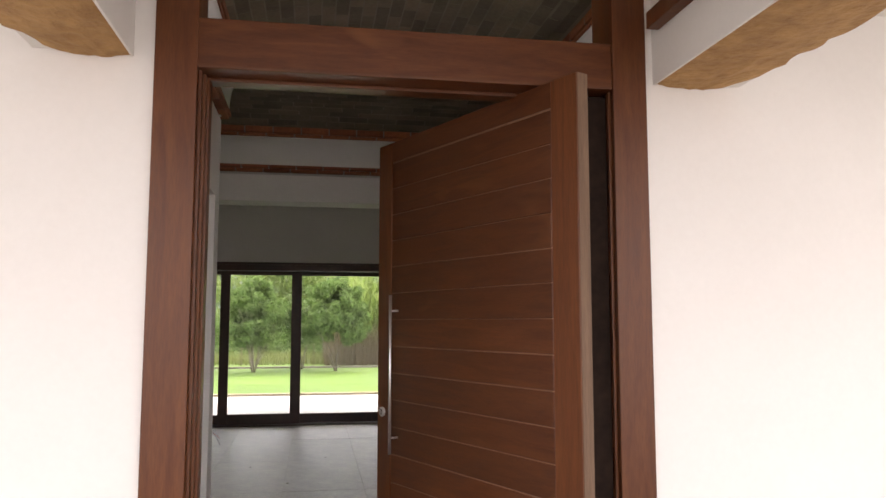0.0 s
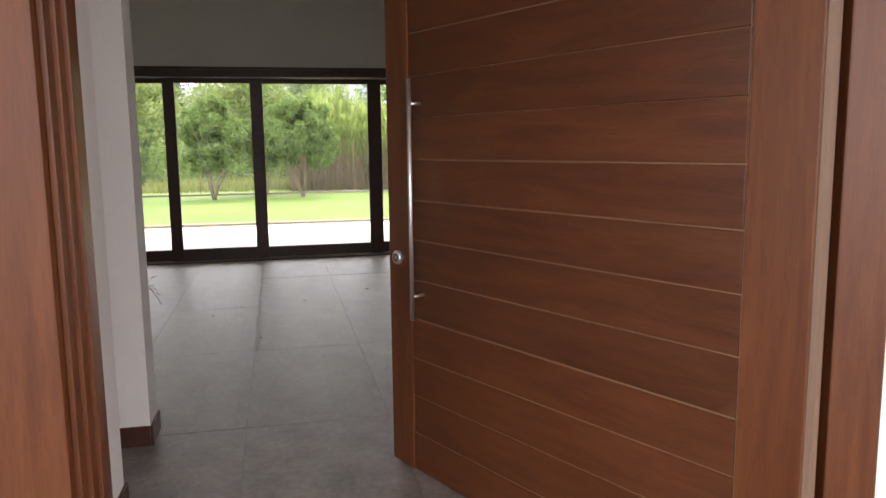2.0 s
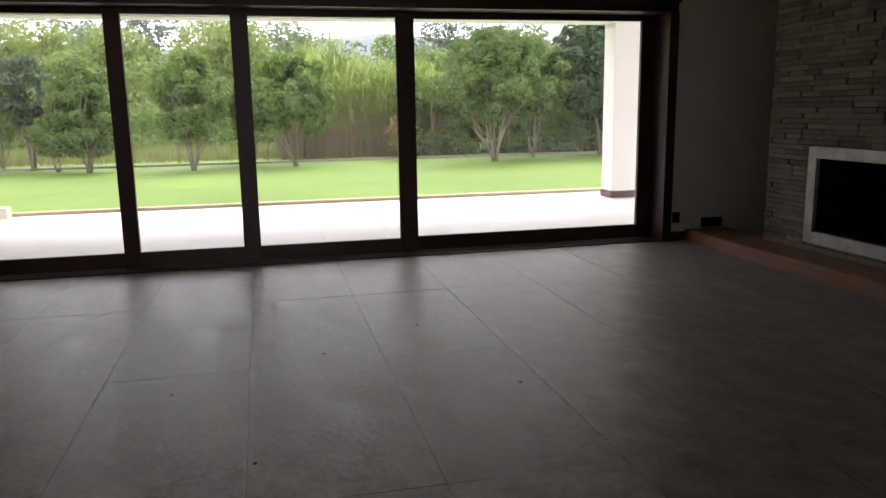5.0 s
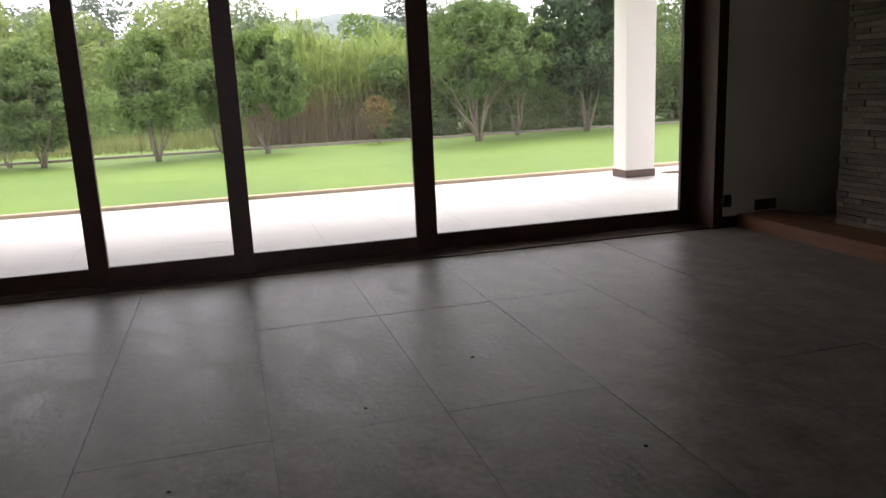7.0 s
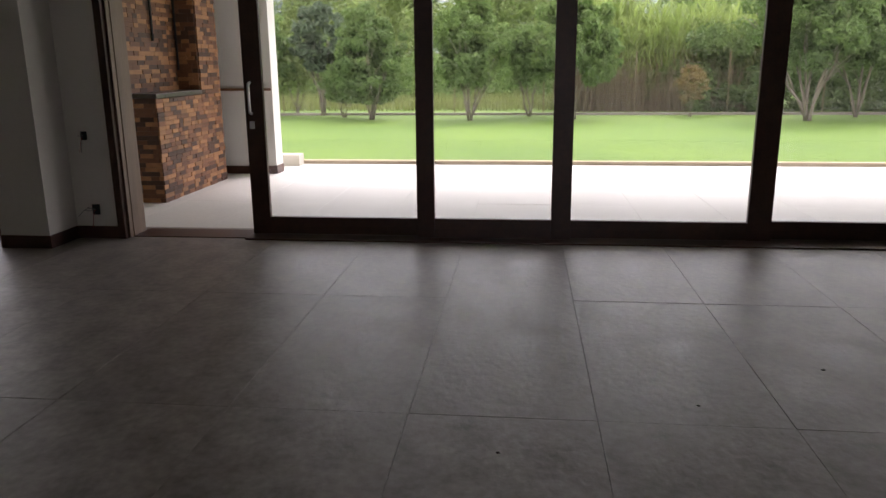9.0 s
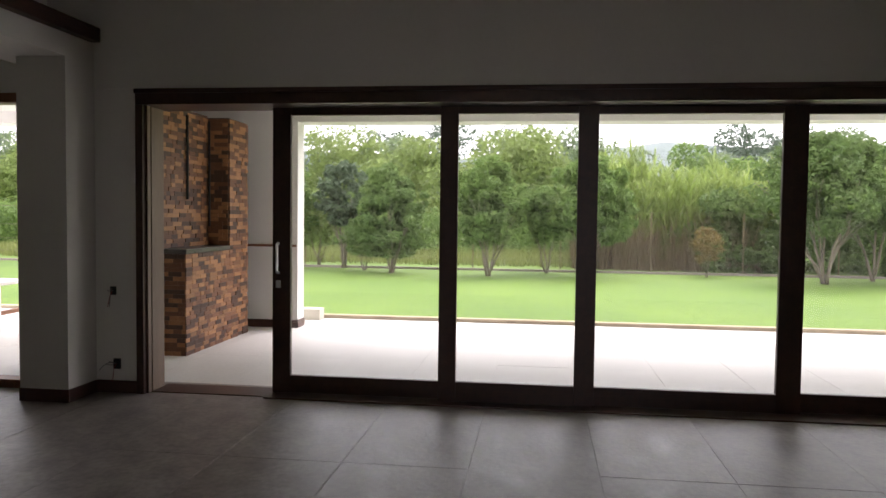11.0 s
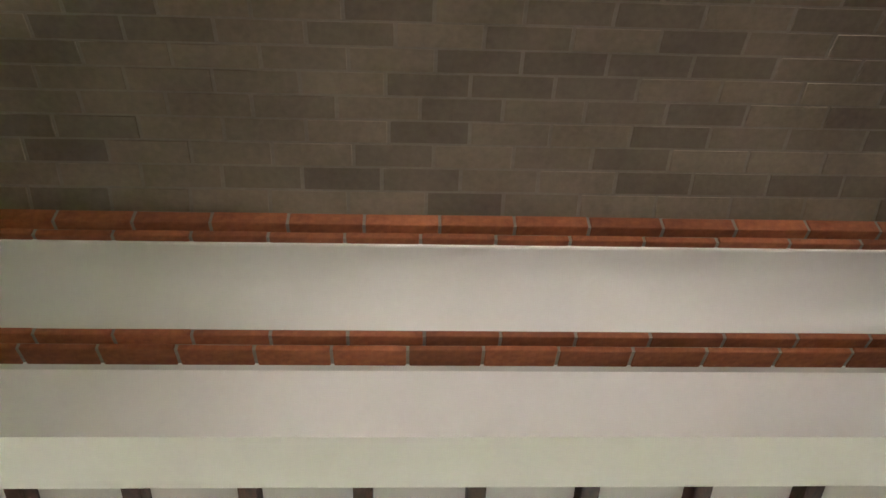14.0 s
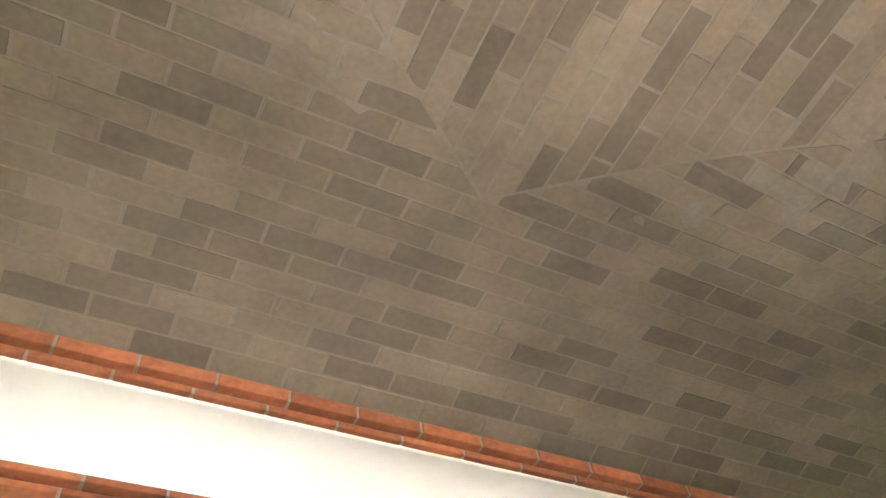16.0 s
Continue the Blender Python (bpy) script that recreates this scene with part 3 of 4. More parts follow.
# skirtings
for nm, dims in (("baseboard", (-3.89 - 0.07, -3.62, WIN_Y - 0.014, WIN_Y - 0.001, 0, 0.10)), ("baseboard", (LEFT + 0.001, LEFT + 0.014, 8.70, WIN_Y - 0.015, 0, 0.10)),
                 ("baseboard", (LEFT - 0.4, LEFT + 0.014, 8.686, 8.699, 0, 0.10)), ("baseboard", (4.17, 4.52, WIN_Y - 0.014, WIN_Y - 0.001, 0, 0.10)), ("baseboard", (4.521, 4.80, 9.116, 9.129, 0.121, 0.22)),
                 ("baseboard", (HALL_L + 0.001, HALL_L + 0.014, 1.39, 2.373, 0, 0.10)), ("baseboard", (-0.82, HALL_L, 2.361, 2.374, 0, 0.10)),
                 ("baseboard", (HALL_L + 0.001, HALL_L + 0.014, 3.006, 3.244, 0, 0.10)), ("baseboard", (-0.82, HALL_L, 3.006, 3.019, 0, 0.10)), ("baseboard", (-0.82, HALL_L, 3.231, 3.244, 0, 0.10)),
                 ("baseboard", (HALL_R - 0.014, HALL_R - 0.001, 1.39, HALL_Y, 0, 0.10))):
    structure(nm, boxes(dims, bevel=0.003), BASEWOOD, "dark stained wooden skirting", "skirting")

# ---- sliding doors ----
slide_frame = empty("sliding_frame", Matrix.Identity(4), "dark stained frame of the sliding doors", "door frame", kind="structure")
part("head", boxes((-3.615, 4.15, 9.045, 9.44, 2.305, 2.399), bevel=0.006), DARKWOOD, slide_frame)
part("jamb", boxes((-3.615, -3.552, 9.045, 9.35, 0, 2.304), bevel=0.005), DARKWOOD, slide_frame)
part("jamb", boxes((4.06, 4.16, 9.045, 9.44, 0, 2.304), bevel=0.005), DARKWOOD, slide_frame)
RAWJAMB = surf("dusty_brown_wood", (0.13, 0.085, 0.055), (0.22, 0.15, 0.1), 3, 0.6, 0.15, 20, stretch=(9, 9, 0.6))
for y0, y1 in ((9.085, 9.135), (9.15, 9.345)):
    part("track_guide", boxes((-3.551, -3.533, y0, y1, 0, 2.303), bevel=0.003), RAWJAMB, slide_frame, "dusty unstained wooden jamb lining")
part("track", boxes((-3.53, 4.06, 9.13, 9.42, -0.01, 0.006), bevel=0.002), DARKWOOD, slide_frame)
part("threshold", boxes((-2.57, 4.06, 9.075, 9.215, -0.003, 0.012), bevel=0.003), DARKWOOD, slide_frame)
part("architrave", boxes((-3.62, 4.17, 9.03, 9.068, 2.392, 2.428), bevel=0.005), DARKWOOD, slide_frame)


def sliding_door(x0, x1, y, left_w, right_w, bottom=0.15):
    t = empty("sliding_door", Matrix.Translation((x0, y, 0.0)), "large glazed sliding door in dark stained wood", "sliding door", "sliding doors to the terrace")
    w = x1 - x0
    part("stile", boxes((0, left_w, -0.022, 0.022, 0.008, 2.304), bevel=0.004), DARKWOOD, t)
    part("stile", boxes((w - right_w, w, -0.022, 0.022, 0.008, 2.304), bevel=0.004), DARKWOOD, t)
    part("rail", boxes((left_w, w - right_w, -0.021, 0.021, 0.010, bottom), bevel=0.004), DARKWOOD, t)
    part("rail", boxes((left_w, w - right_w, -0.021, 0.021, 2.245, 2.303), bevel=0.004), DARKWOOD, t)
    g = part("pane", boxes((left_w - 0.01, w - right_w + 0.01, -0.003, 0.003, bottom - 0.01, 2.255)), GLASS, t, "clear glass pane")
    g.visible_shadow = False
    return t


slide_a = sliding_door(-2.57, -1.07, 9.30, 0.15, 0.137)
sliding_door(-1.203, 0.0, 9.245, 0.138, 0.152, 0.162)
sliding_door(-0.139, 1.52, 9.30, 0.139, 0.178)
sliding_door(1.36, 4.06, 9.36, 0.16, 0.15)
h = part("handle", tube(bmesh.new(), [(0.05, -0.02, 0.98), (0.05, -0.055, 0.99), (0.05, -0.06, 1.0), (0.05, -0.06, 1.2), (0.05, -0.055, 1.21), (0.05, -0.02, 1.22)], 0.012, 8), STEEL, slide_a, "steel bow handle")
part("handle_plate", boxes((0.03, 0.07, -0.027, -0.022, 0.86, 0.92), bevel=0.002), STEEL, slide_a, "small steel lock plate")

# ---- hearth and stone chimney ----
HEARTHWOOD = surf("oiled_hearth_wood", (0.16, 0.065, 0.03), (0.3, 0.14, 0.07), 3, 0.5, 0.15, 18, stretch=(9, 0.6, 9), vary=0.1)
hearth = empty("hearth", Matrix.Identity(4), "low wooden hearth platform in front of the chimney", "hearth")
part("front_board", boxes((4.32, 4.345, 5.6, 9.05, 0.0, 0.118), bevel=0.004), HEARTHWOOD, hearth)
part("core", boxes((4.345, 4.80, 5.6, 9.049, 0.0, 0.098)), GROUT, hearth)
for k in range(5):
    part("plank", boxes((4.346 + 0.091 * k, 4.435 + 0.091 * k, 5.6, 9.048, 0.098, 0.12), bevel=0.002), HEARTHWOOD, hearth)
STONE = surf("rusty_grey_slate", (0.1, 0.085, 0.07), (0.24, 0.2, 0.16), 7, 0.8, 0.6, 30, vary=0.45, height=0.01)
STONE_REST = surf("rusty_grey_slate_rest", (0.1, 0.085, 0.07), (0.24, 0.2, 0.16), 7, 0.8, 0.6, 30, island=0.45, height=0.01)
MARBLE = surf("white_veined_marble", (0.35, 0.33, 0.3), (0.62, 0.6, 0.57), 6, 0.35, 0.05, 30, blotch=0.8)
chimney = empty("chimney", Matrix.Identity(4), "stacked slate chimney breast with a marble framed firebox", "chimney")
FX, FY0, FY1, FZ0, FZ1 = 4.72, 6.45, 7.76, 0.19, 1.03
part("core", boxes((4.745, 6.2, 5.8, FY0, 0.12, 4.6), (4.745, 6.2, FY1, 8.30, 0.12, 4.6), (4.745, 6.2, FY0, FY1, FZ1, 4.6), (4.745, 6.2, FY0, FY1, 0.12, FZ0), (5.3, 6.2, FY0, FY1, FZ0, FZ1)), MORTAR, chimney)
for d in ((4.75, 5.29, FY0 + 0.10, FY0 + 0.11, FZ0 + 0.1, FZ1 - 0.1), (4.75, 5.29, FY1 - 0.11, FY1 - 0.10, FZ0 + 0.1, FZ1 - 0.1), (5.27, 5.29, FY0 + 0.11, FY1 - 0.11, FZ0 + 0.1, FZ1 - 0.1),
          (4.75, 5.27, FY0 + 0.11, FY1 - 0.11, FZ0 + 0.09, FZ0 + 0.10), (4.75, 5.27, FY0 + 0.11, FY1 - 0.11, FZ1 - 0.10, FZ1 - 0.09)):
    part("firebox_plate", boxes(d), NEAR_BLACK, chimney, "near-black firebox plate")
for d in ((FX - 0.012, 4.78, FY0, FY0 + 0.10, FZ0, FZ1), (FX - 0.012, 4.78, FY1 - 0.10, FY1, FZ0, FZ1), (FX - 0.011, 4.779, FY0 + 0.10, FY1 - 0.10, FZ0, FZ0 + 0.10), (FX - 0.011, 4.779, FY0 + 0.10, FY1 - 0.10, FZ1 - 0.10, FZ1)):
    part("marble_slip", boxes(d, bevel=0.004), MARBLE, chimney, "white veined marble surround")
rest = bmesh.new()
STRIPS = []
for k in range(6):
    bm = boxes((-0.012, 0.03, 0.0, 0.2 + 0.05 * k, 0.0, 0.045))
    for v in bm.verts:
        v.co += Vector((0.006 * noise.noise(v.co * 20 + Vector((k, 0, 0))), 0, 0.003 * noise.noise(v.co * 30)))
    bmesh.ops.bevel(bm, geom=list(bm.edges), offset=0.004, segments=1, affect="EDGES")
    STRIPS.append(mesh_of("stone", bm, STONE))
z = 0.121
while z < 4.3:
    y = 5.8 - random.random() * 0.2
    while y < 8.28:
        k = random.randrange(6)
        length = 0.2 + 0.05 * k
        ys, ye = max(y, 5.8), min(y + length, 8.30)
        hole = FZ0 - 0.05 < z < FZ1 and ye > FY0 and ys < FY1
        if not hole and ye - ys > 0.03:
            out = random.uniform(-0.010, 0.012)
            if z < 1.7 and y > 6.2 and ye - ys > length - 0.001:
                ob = new("stone", STRIPS[k])
                ob.parent = chimney
                ob.location = (FX + out, y, z)
            else:
                box(rest, FX - 0.012 + out, 4.746, ys, ye - 0.003, z, z + 0.043)
        elif hole:
            if ys < FY0 - 0.02:
                box(rest, FX - 0.012, 4.746, ys, FY0 - 0.003, z, z + 0.043)
            if ye > FY1 + 0.02:
                box(rest, FX - 0.012, 4.746, FY1 + 0.003, ye - 0.003, z, z + 0.043)
        y += length
    z += 0.046
tagged(part("stone_rest", rest, STONE_REST, chimney), kind="stuff")

# ---- sockets with loose wires ----
BLACK = surf("black_plastic", (0.01, 0.01, 0.01), (0.02, 0.02, 0.02), 8, 0.5, 0.02)
REDWIRE = surf("red_wire_sleeve", (0.25, 0.03, 0.02), (0.35, 0.05, 0.03), 8, 0.5, 0.0)
GREYWIRE = surf("grey_wire_sleeve", (0.12, 0.12, 0.12), (0.2, 0.2, 0.2), 8, 0.5, 0.0)


def socket(at, size, wires):
    t = empty("wall_socket", at, "open black wall socket with loose wires", "socket", "sockets on the walls")
    part("box", boxes((-size, size, -0.012, 0.001, -size * 1.4, size * 1.4), bevel=0.003), BLACK, t)
    for k in range(wires):
        p = [Vector((0, -0.01, 0))]
        d = Vector((random.uniform(-0.09, 0.03), -0.05, random.uniform(-0.02, 0.05)))
        for i in range(6):
            p.append(p[-1] + d * 0.25)
            d += Vector((random.uniform(-0.02, 0.02), 0.0, -0.03 if k % 2 else 0.005))
        part("wire", tube(bmesh.new(), p, 0.0025, 6), REDWIRE if k % 3 == 1 else GREYWIRE, t, smooth=True)
    return t


socket(pose(-3.82, WIN_Y, 0.825), 0.024, 4)
socket(pose(-3.79, WIN_Y, 0.235), 0.03, 4)
socket(pose(4.22, WIN_Y, 0.245), 0.04, 0)
def wall_wires(at, label):
    t = empty("loose_wires", at, label, "wires", "loose wires on the hall wall")
    p = [Vector((0, 0, 0)), Vector((0.02, 0.03, 0.004)), Vector((0.035, 0.075, -0.012)), Vector((0.04, 0.11, -0.02))]
    part("wire", tube(bmesh.new(), p, 0.003, 6), BLACK, t, smooth=True)


wall_wires(pose(HALL_L - 0.001, 1.83, 0.64), "black wire ends sticking out of the white hall wall")
wall_wires(pose(HALL_L - 0.001, 1.82, 0.53), "black wire ends sticking out of the white hall wall")
loose = empty("loose_wires", pose(-0.55, 3.231, 0.76), "loose grey wires hanging out of the wall", "wires")
for k in range(5):
    p = [Vector((0, -0.01, 0))]
    d = Vector((random.uniform(0.03, 0.06), random.uniform(0.0, 0.04), random.uniform(-0.02, 0.02)))
    for i in range(6):
        p.append(p[-1] + d * 0.3)
        d += Vector((0.0, 0.0, random.uniform(-0.03, 0.03)))
    part("wire", tube(bmesh.new(), p, 0.002, 6), REDWIRE if k == 1 else GREYWIRE, loose, smooth=True)

side_window = empty("window_1", Matrix.Identity(4), "dark framed full-height glazing in the room beyond the passage", "window", kind="structure")
for d in ((-6.4, -4.62, 9.06, 9.2, 2.33, 2.409), (-6.4, -4.62, 9.06, 9.2, 0.0, 0.07), (-4.645, -4.621, 9.06, 9.2, 0.07, 2.33), (-6.4, -6.32, 9.06, 9.2, 0.07, 2.33), (-5.6, -5.53, 9.06, 9.2, 0.07, 2.33)):
    part("window_frame", boxes(d, bevel=0.004), HEARTHWOOD, side_window)


# ---- terrace: pillars, edge, barbecue ----
def pillar(x0, x1, y0, y1):
    t = empty("pillar", Matrix.Identity(4), "square white plastered terrace pillar with a brown plinth", "pillar", "terrace pillars", "structure")
    part("shaft", boxes((x0, x1, y0, y1, 0.0, 2.62), bevel=0.008), PLASTER, t)
    part("plinth", boxes((x0 - 0.012, x1 + 0.012, y0 - 0.012, y1 + 0.012, 0.0, 0.105), bevel=0.004), BASEWOOD, t, "brown plinth")


pillar(5.27, 5.72, 12.72, 13.08)
structure("terrace_wall", boxes((-5.2, -3.48, 12.66, 12.92, 0, 2.62)), PLASTER, "white plastered wall at the end of the terrace")
structure("baseboard", boxes((-4.4, -3.468, 12.646, 12.659, 0, 0.10), (-3.479, -3.467, 12.66, 12.92, 0, 0.10)), BASEWOOD, "dark stained skirting", "skirting")
structure("rail_board", boxes((-4.4, -3.49, 12.62, 12.659, 1.035, 1.065), bevel=0.004), HEARTHWOOD, "narrow wooden ledge on the white wall", "ledge")
# unseen wall, added to keep side light off the terrace
structure("wall_terrace_west", boxes((-5.2, -4.95, 9.80, 12.66, 0, 2.78)), PLASTER, "unseen white plastered wall added to close the terrace")
solid("low_block", boxes((-3.72, -3.40, 13.38, 13.60, -0.003, 0.15), bevel=0.006), surf("cream_concrete", (0.5, 0.46, 0.38), (0.62, 0.58, 0.5), 5, 0.9, 0.2), "low cream concrete block at the edge of the terrace", "block")
KERB = surf("tan_kerb_stone", (0.38, 0.3, 0.2), (0.56, 0.47, 0.34), 6, 0.9, 0.3)
structure("kerb", boxes((-9.0, 12.0, 13.621, 13.73, -0.2, 0.05), bevel=0.01), KERB, "narrow tan edging kerb along the terrace", "kerb")
structure("kerb_gutter", boxes((-9.0, 12.0, 13.73, 13.79, -0.3, -0.12)), surf("dark_brown_strip", (0.03, 0.022, 0.015), (0.06, 0.045, 0.03), 9, 0.95, 0.5), "dark brown strip beside the kerb", "ground")

BLOCKS = [surf("block_wood_" + n, d, l, 6, 0.6, 0.25, 25, vary=0.3, stretch=(3, 1, 6)) for n, d, l in (
    ("honey", (0.24, 0.105, 0.04), (0.42, 0.21, 0.09)), ("brown", (0.14, 0.055, 0.024), (0.25, 0.11, 0.05)), ("dark", (0.045, 0.021, 0.012), (0.1, 0.047, 0.026)))]
barbecue = empty("barbecue", Matrix.Identity(4), "barbecue counter and flue clad in small brown wood blocks", "barbecue")
part("counter_core", boxes((-4.94, -3.975, 10.62, 12.22, 0.0, 1.04)), DARKWOOD, barbecue)
part("flue_core", boxes((-4.94, -3.975, 11.68, 12.22, 1.04, 2.54)), DARKWOOD, barbecue)
part("back_core", boxes((-4.94, -4.23, 10.62, 11.68, 1.04, 2.56)), DARKWOOD, barbecue)
part("counter_slab", boxes((-4.228, -3.955, 10.60, 11.68, 1.04, 1.085), bevel=0.004), surf("dark_granite", (0.05, 0.045, 0.04), (0.12, 0.11, 0.1), 40, 0.3, 0.03), barbecue, "dark granite slab")
part("grill_rod", tube(bmesh.new(), [(-4.195, 11.12, 1.6), (-4.195, 11.12, 2.5)], 0.014, 8), NEAR_BLACK, barbecue, "black steel rod")
part("grill_rod", tube(bmesh.new(), [(-4.195, 11.655, 1.3), (-4.195, 11.655, 2.5)], 0.014, 8), NEAR_BLACK, barbecue, "black steel rod")
BLOCK_MESH = []
for m in BLOCKS:
    for w in (0.09, 0.14, 0.19):
        bm = boxes((0, w - 0.003, -0.014, 0.0, 0, 0.043))
        bmesh.ops.bevel(bm, geom=list(bm.edges), offset=0.0025, segments=1, affect="EDGES")
        BLOCK_MESH.append((w, mesh_of("block", bm, m)))
rest_blocks = [bmesh.new() for _ in BLOCKS]


def clad(base, width, z0, z1, singly):
    """Rows of wood blocks on an upright face; base turns local x along the face and -y out of it."""
    z = z0
    while z < z1 - 0.03:
        x = 0.0
        while x < width - 0.02:
            k = random.choice((0, 0, 0, 1, 1, 1, 2, 2)) * 3 + random.randrange(3)
            w, me = BLOCK_MESH[k]
            w = min(w, width - x)
            m = base @ Matrix.Translation((x, random.uniform(-0.005, 0.003), z))
            if singly and w == BLOCK_MESH[k][0]:
                ob = new("block", me)
                ob.parent, ob.matrix_world = barbecue, m
            else:
                bm = boxes((0, w - 0.003, -0.014, 0.0, 0, 0.043))
                bm.transform(m)
                tmp = bpy.data.meshes.new("t")
                bm.to_mesh(tmp)
                rest_blocks[k // 3].from_mesh(tmp)
                bm.free()
            x += w
        z += 0.045


FACE_E = Matrix(((0, -1, 0), (1, 0, 0), (0, 0, 1))).to_4x4()
clad(Matrix.Translation((-3.974, 10.60, 0)) @ FACE_E, 1.62, 0.0, 1.035, True)
clad(Matrix.Translation((-3.974, 11.68, 0)) @ FACE_E, 0.54, 1.04, 2.52, False)
clad(Matrix.Translation((-4.229, 10.60, 0)) @ FACE_E, 1.08, 1.09, 2.54, False)
clad(Matrix.Translation((-4.23, 11.679, 0)), 0.255, 1.09, 2.52, False)
clad(Matrix.Translation((-4.94, 10.619, 0)), 0.97, 0.0, 1.035, False)
for k, bm in enumerate(rest_blocks):
    tagged(part("block_rest", bm, BLOCKS[k], barbecue), kind="stuff")

# ---- garden ----
def leaf_material(name, dark, light, through=0.35, island=0.2):
    m = surf(name, dark, light, 0.8, 0.6, 0, 6, island=island, spec=0.25)
    n, l = m.node_tree.nodes, m.node_tree.links
    b = n["Principled BSDF"]
    tr, mx = n.new("ShaderNodeBsdfTranslucent"), n.new("ShaderNodeMixShader")
    src = b.inputs["Base Color"].links[0].from_socket
    l.new(src, tr.inputs[0])
    mx.inputs[0].default_value = through
    l.new(b.outputs[0], mx.inputs[1])
    l.new(tr.outputs[0], mx.inputs[2])
    l.new(mx.outputs[0], n["Material Output"].inputs[0])
    return m


LEAF_DEEP = leaf_material("deep_green_leaves", (0.066, 0.12, 0.0408), (0.204, 0.294, 0.084))
LEAF_DARK = leaf_material("dark_glossy_leaves", (0.024, 0.054, 0.024), (0.09, 0.144, 0.06), 0.25)
LEAF_MID = leaf_material("mid_green_leaves", (0.0792, 0.144, 0.0432), (0.24, 0.342, 0.096))
LEAF_LIGHT = leaf_material("light_green_leaves", (0.156, 0.221, 0.0715), (0.338, 0.416, 0.143), 0.45)
# distance haze is put into the far and back leaf colours, paler and greyer
LEAF_HAZE = leaf_material("haze_tinted_far_leaves", (0.1, 0.14, 0.1), (0.18, 0.22, 0.17))
LEAF_BACK = leaf_material("haze_tinted_back_leaves", (0.135, 0.189, 0.0945), (0.27, 0.338, 0.176), 0.4)
LEAF_CANE = leaf_material("cane_leaves", (0.17, 0.25, 0.055), (0.38, 0.47, 0.14), 0.45)
LEAF_RED = leaf_material("reddish_leaves", (0.16, 0.11, 0.045), (0.27, 0.21, 0.08))
LEAF_DARKRED = leaf_material("dark_purple_leaves", (0.065, 0.095, 0.055), (0.15, 0.195, 0.12))
BARK = surf("pale_grey_bark", (0.12, 0.1, 0.075), (0.26, 0.22, 0.17), 10, 0.9, 0.5, 30, stretch=(1, 1, 0.3))
STRAW = surf("dry_cane_stems", (0.12, 0.085, 0.05), (0.26, 0.2, 0.12), 12, 0.9, 0.3)


def leaves(centres, radii, count, size, squash=0.8, droop=0.3):
    """Folded leaves scattered through lumpy clusters, as raw vertex and face arrays."""
    centres, radii = np.array(centres, float), np.array(radii, float)
    w = radii ** 2
    pick = np.random.choice(len(centres), count, p=w / w.sum())
    d = np.random.normal(size=(count, 3))
    d /= np.linalg.norm(d, axis=1)[:, None]
    r = radii[pick] * np.random.uniform(0.45, 1.05, count) ** 0.6
    pos = centres[pick] + d * r[:, None] * np.array([1, 1, squash])
    nrm = d * 0.6 + np.random.normal(size=(count, 3)) * 0.5 + np.array([0, 0, 0.45])
    nrm /= np.linalg.norm(nrm, axis=1)[:, None]
    axis = np.cross(nrm, np.random.normal(size=(count, 3)))
    axis /= np.linalg.norm(axis, axis=1)[:, None]
    side = np.cross(nrm, axis)
    s = size * np.random.uniform(0.6, 1.35, count)[:, None]
    tip = pos + axis * s - np.array([0, 0, 1]) * s * droop
    base = pos - axis * s
    lft, rgt = pos + side * s * 0.42 + nrm * s * 0.12, pos - side * s * 0.42 + nrm * s * 0.12
    vs = np.stack([base, rgt, tip, lft], 1).reshape(-1, 3)
    i = np.arange(count)[:, None] * 4
    return vs, np.concatenate([i + [0, 1, 2], i + [0, 2, 3]], 0)


def leaf_part(name, parent, material, centres, radii, count, size, squash=0.8, droop=0.3, label=""):
    vs, fs = leaves(centres, radii, count, size, squash, droop)
    me = bpy.data.meshes.new(name)
    me.from_pydata(vs.tolist(), [], fs.tolist())
    me.materials.append(material)
    ob = new(name, me)
    ob.parent = parent
    return tagged(ob, label)


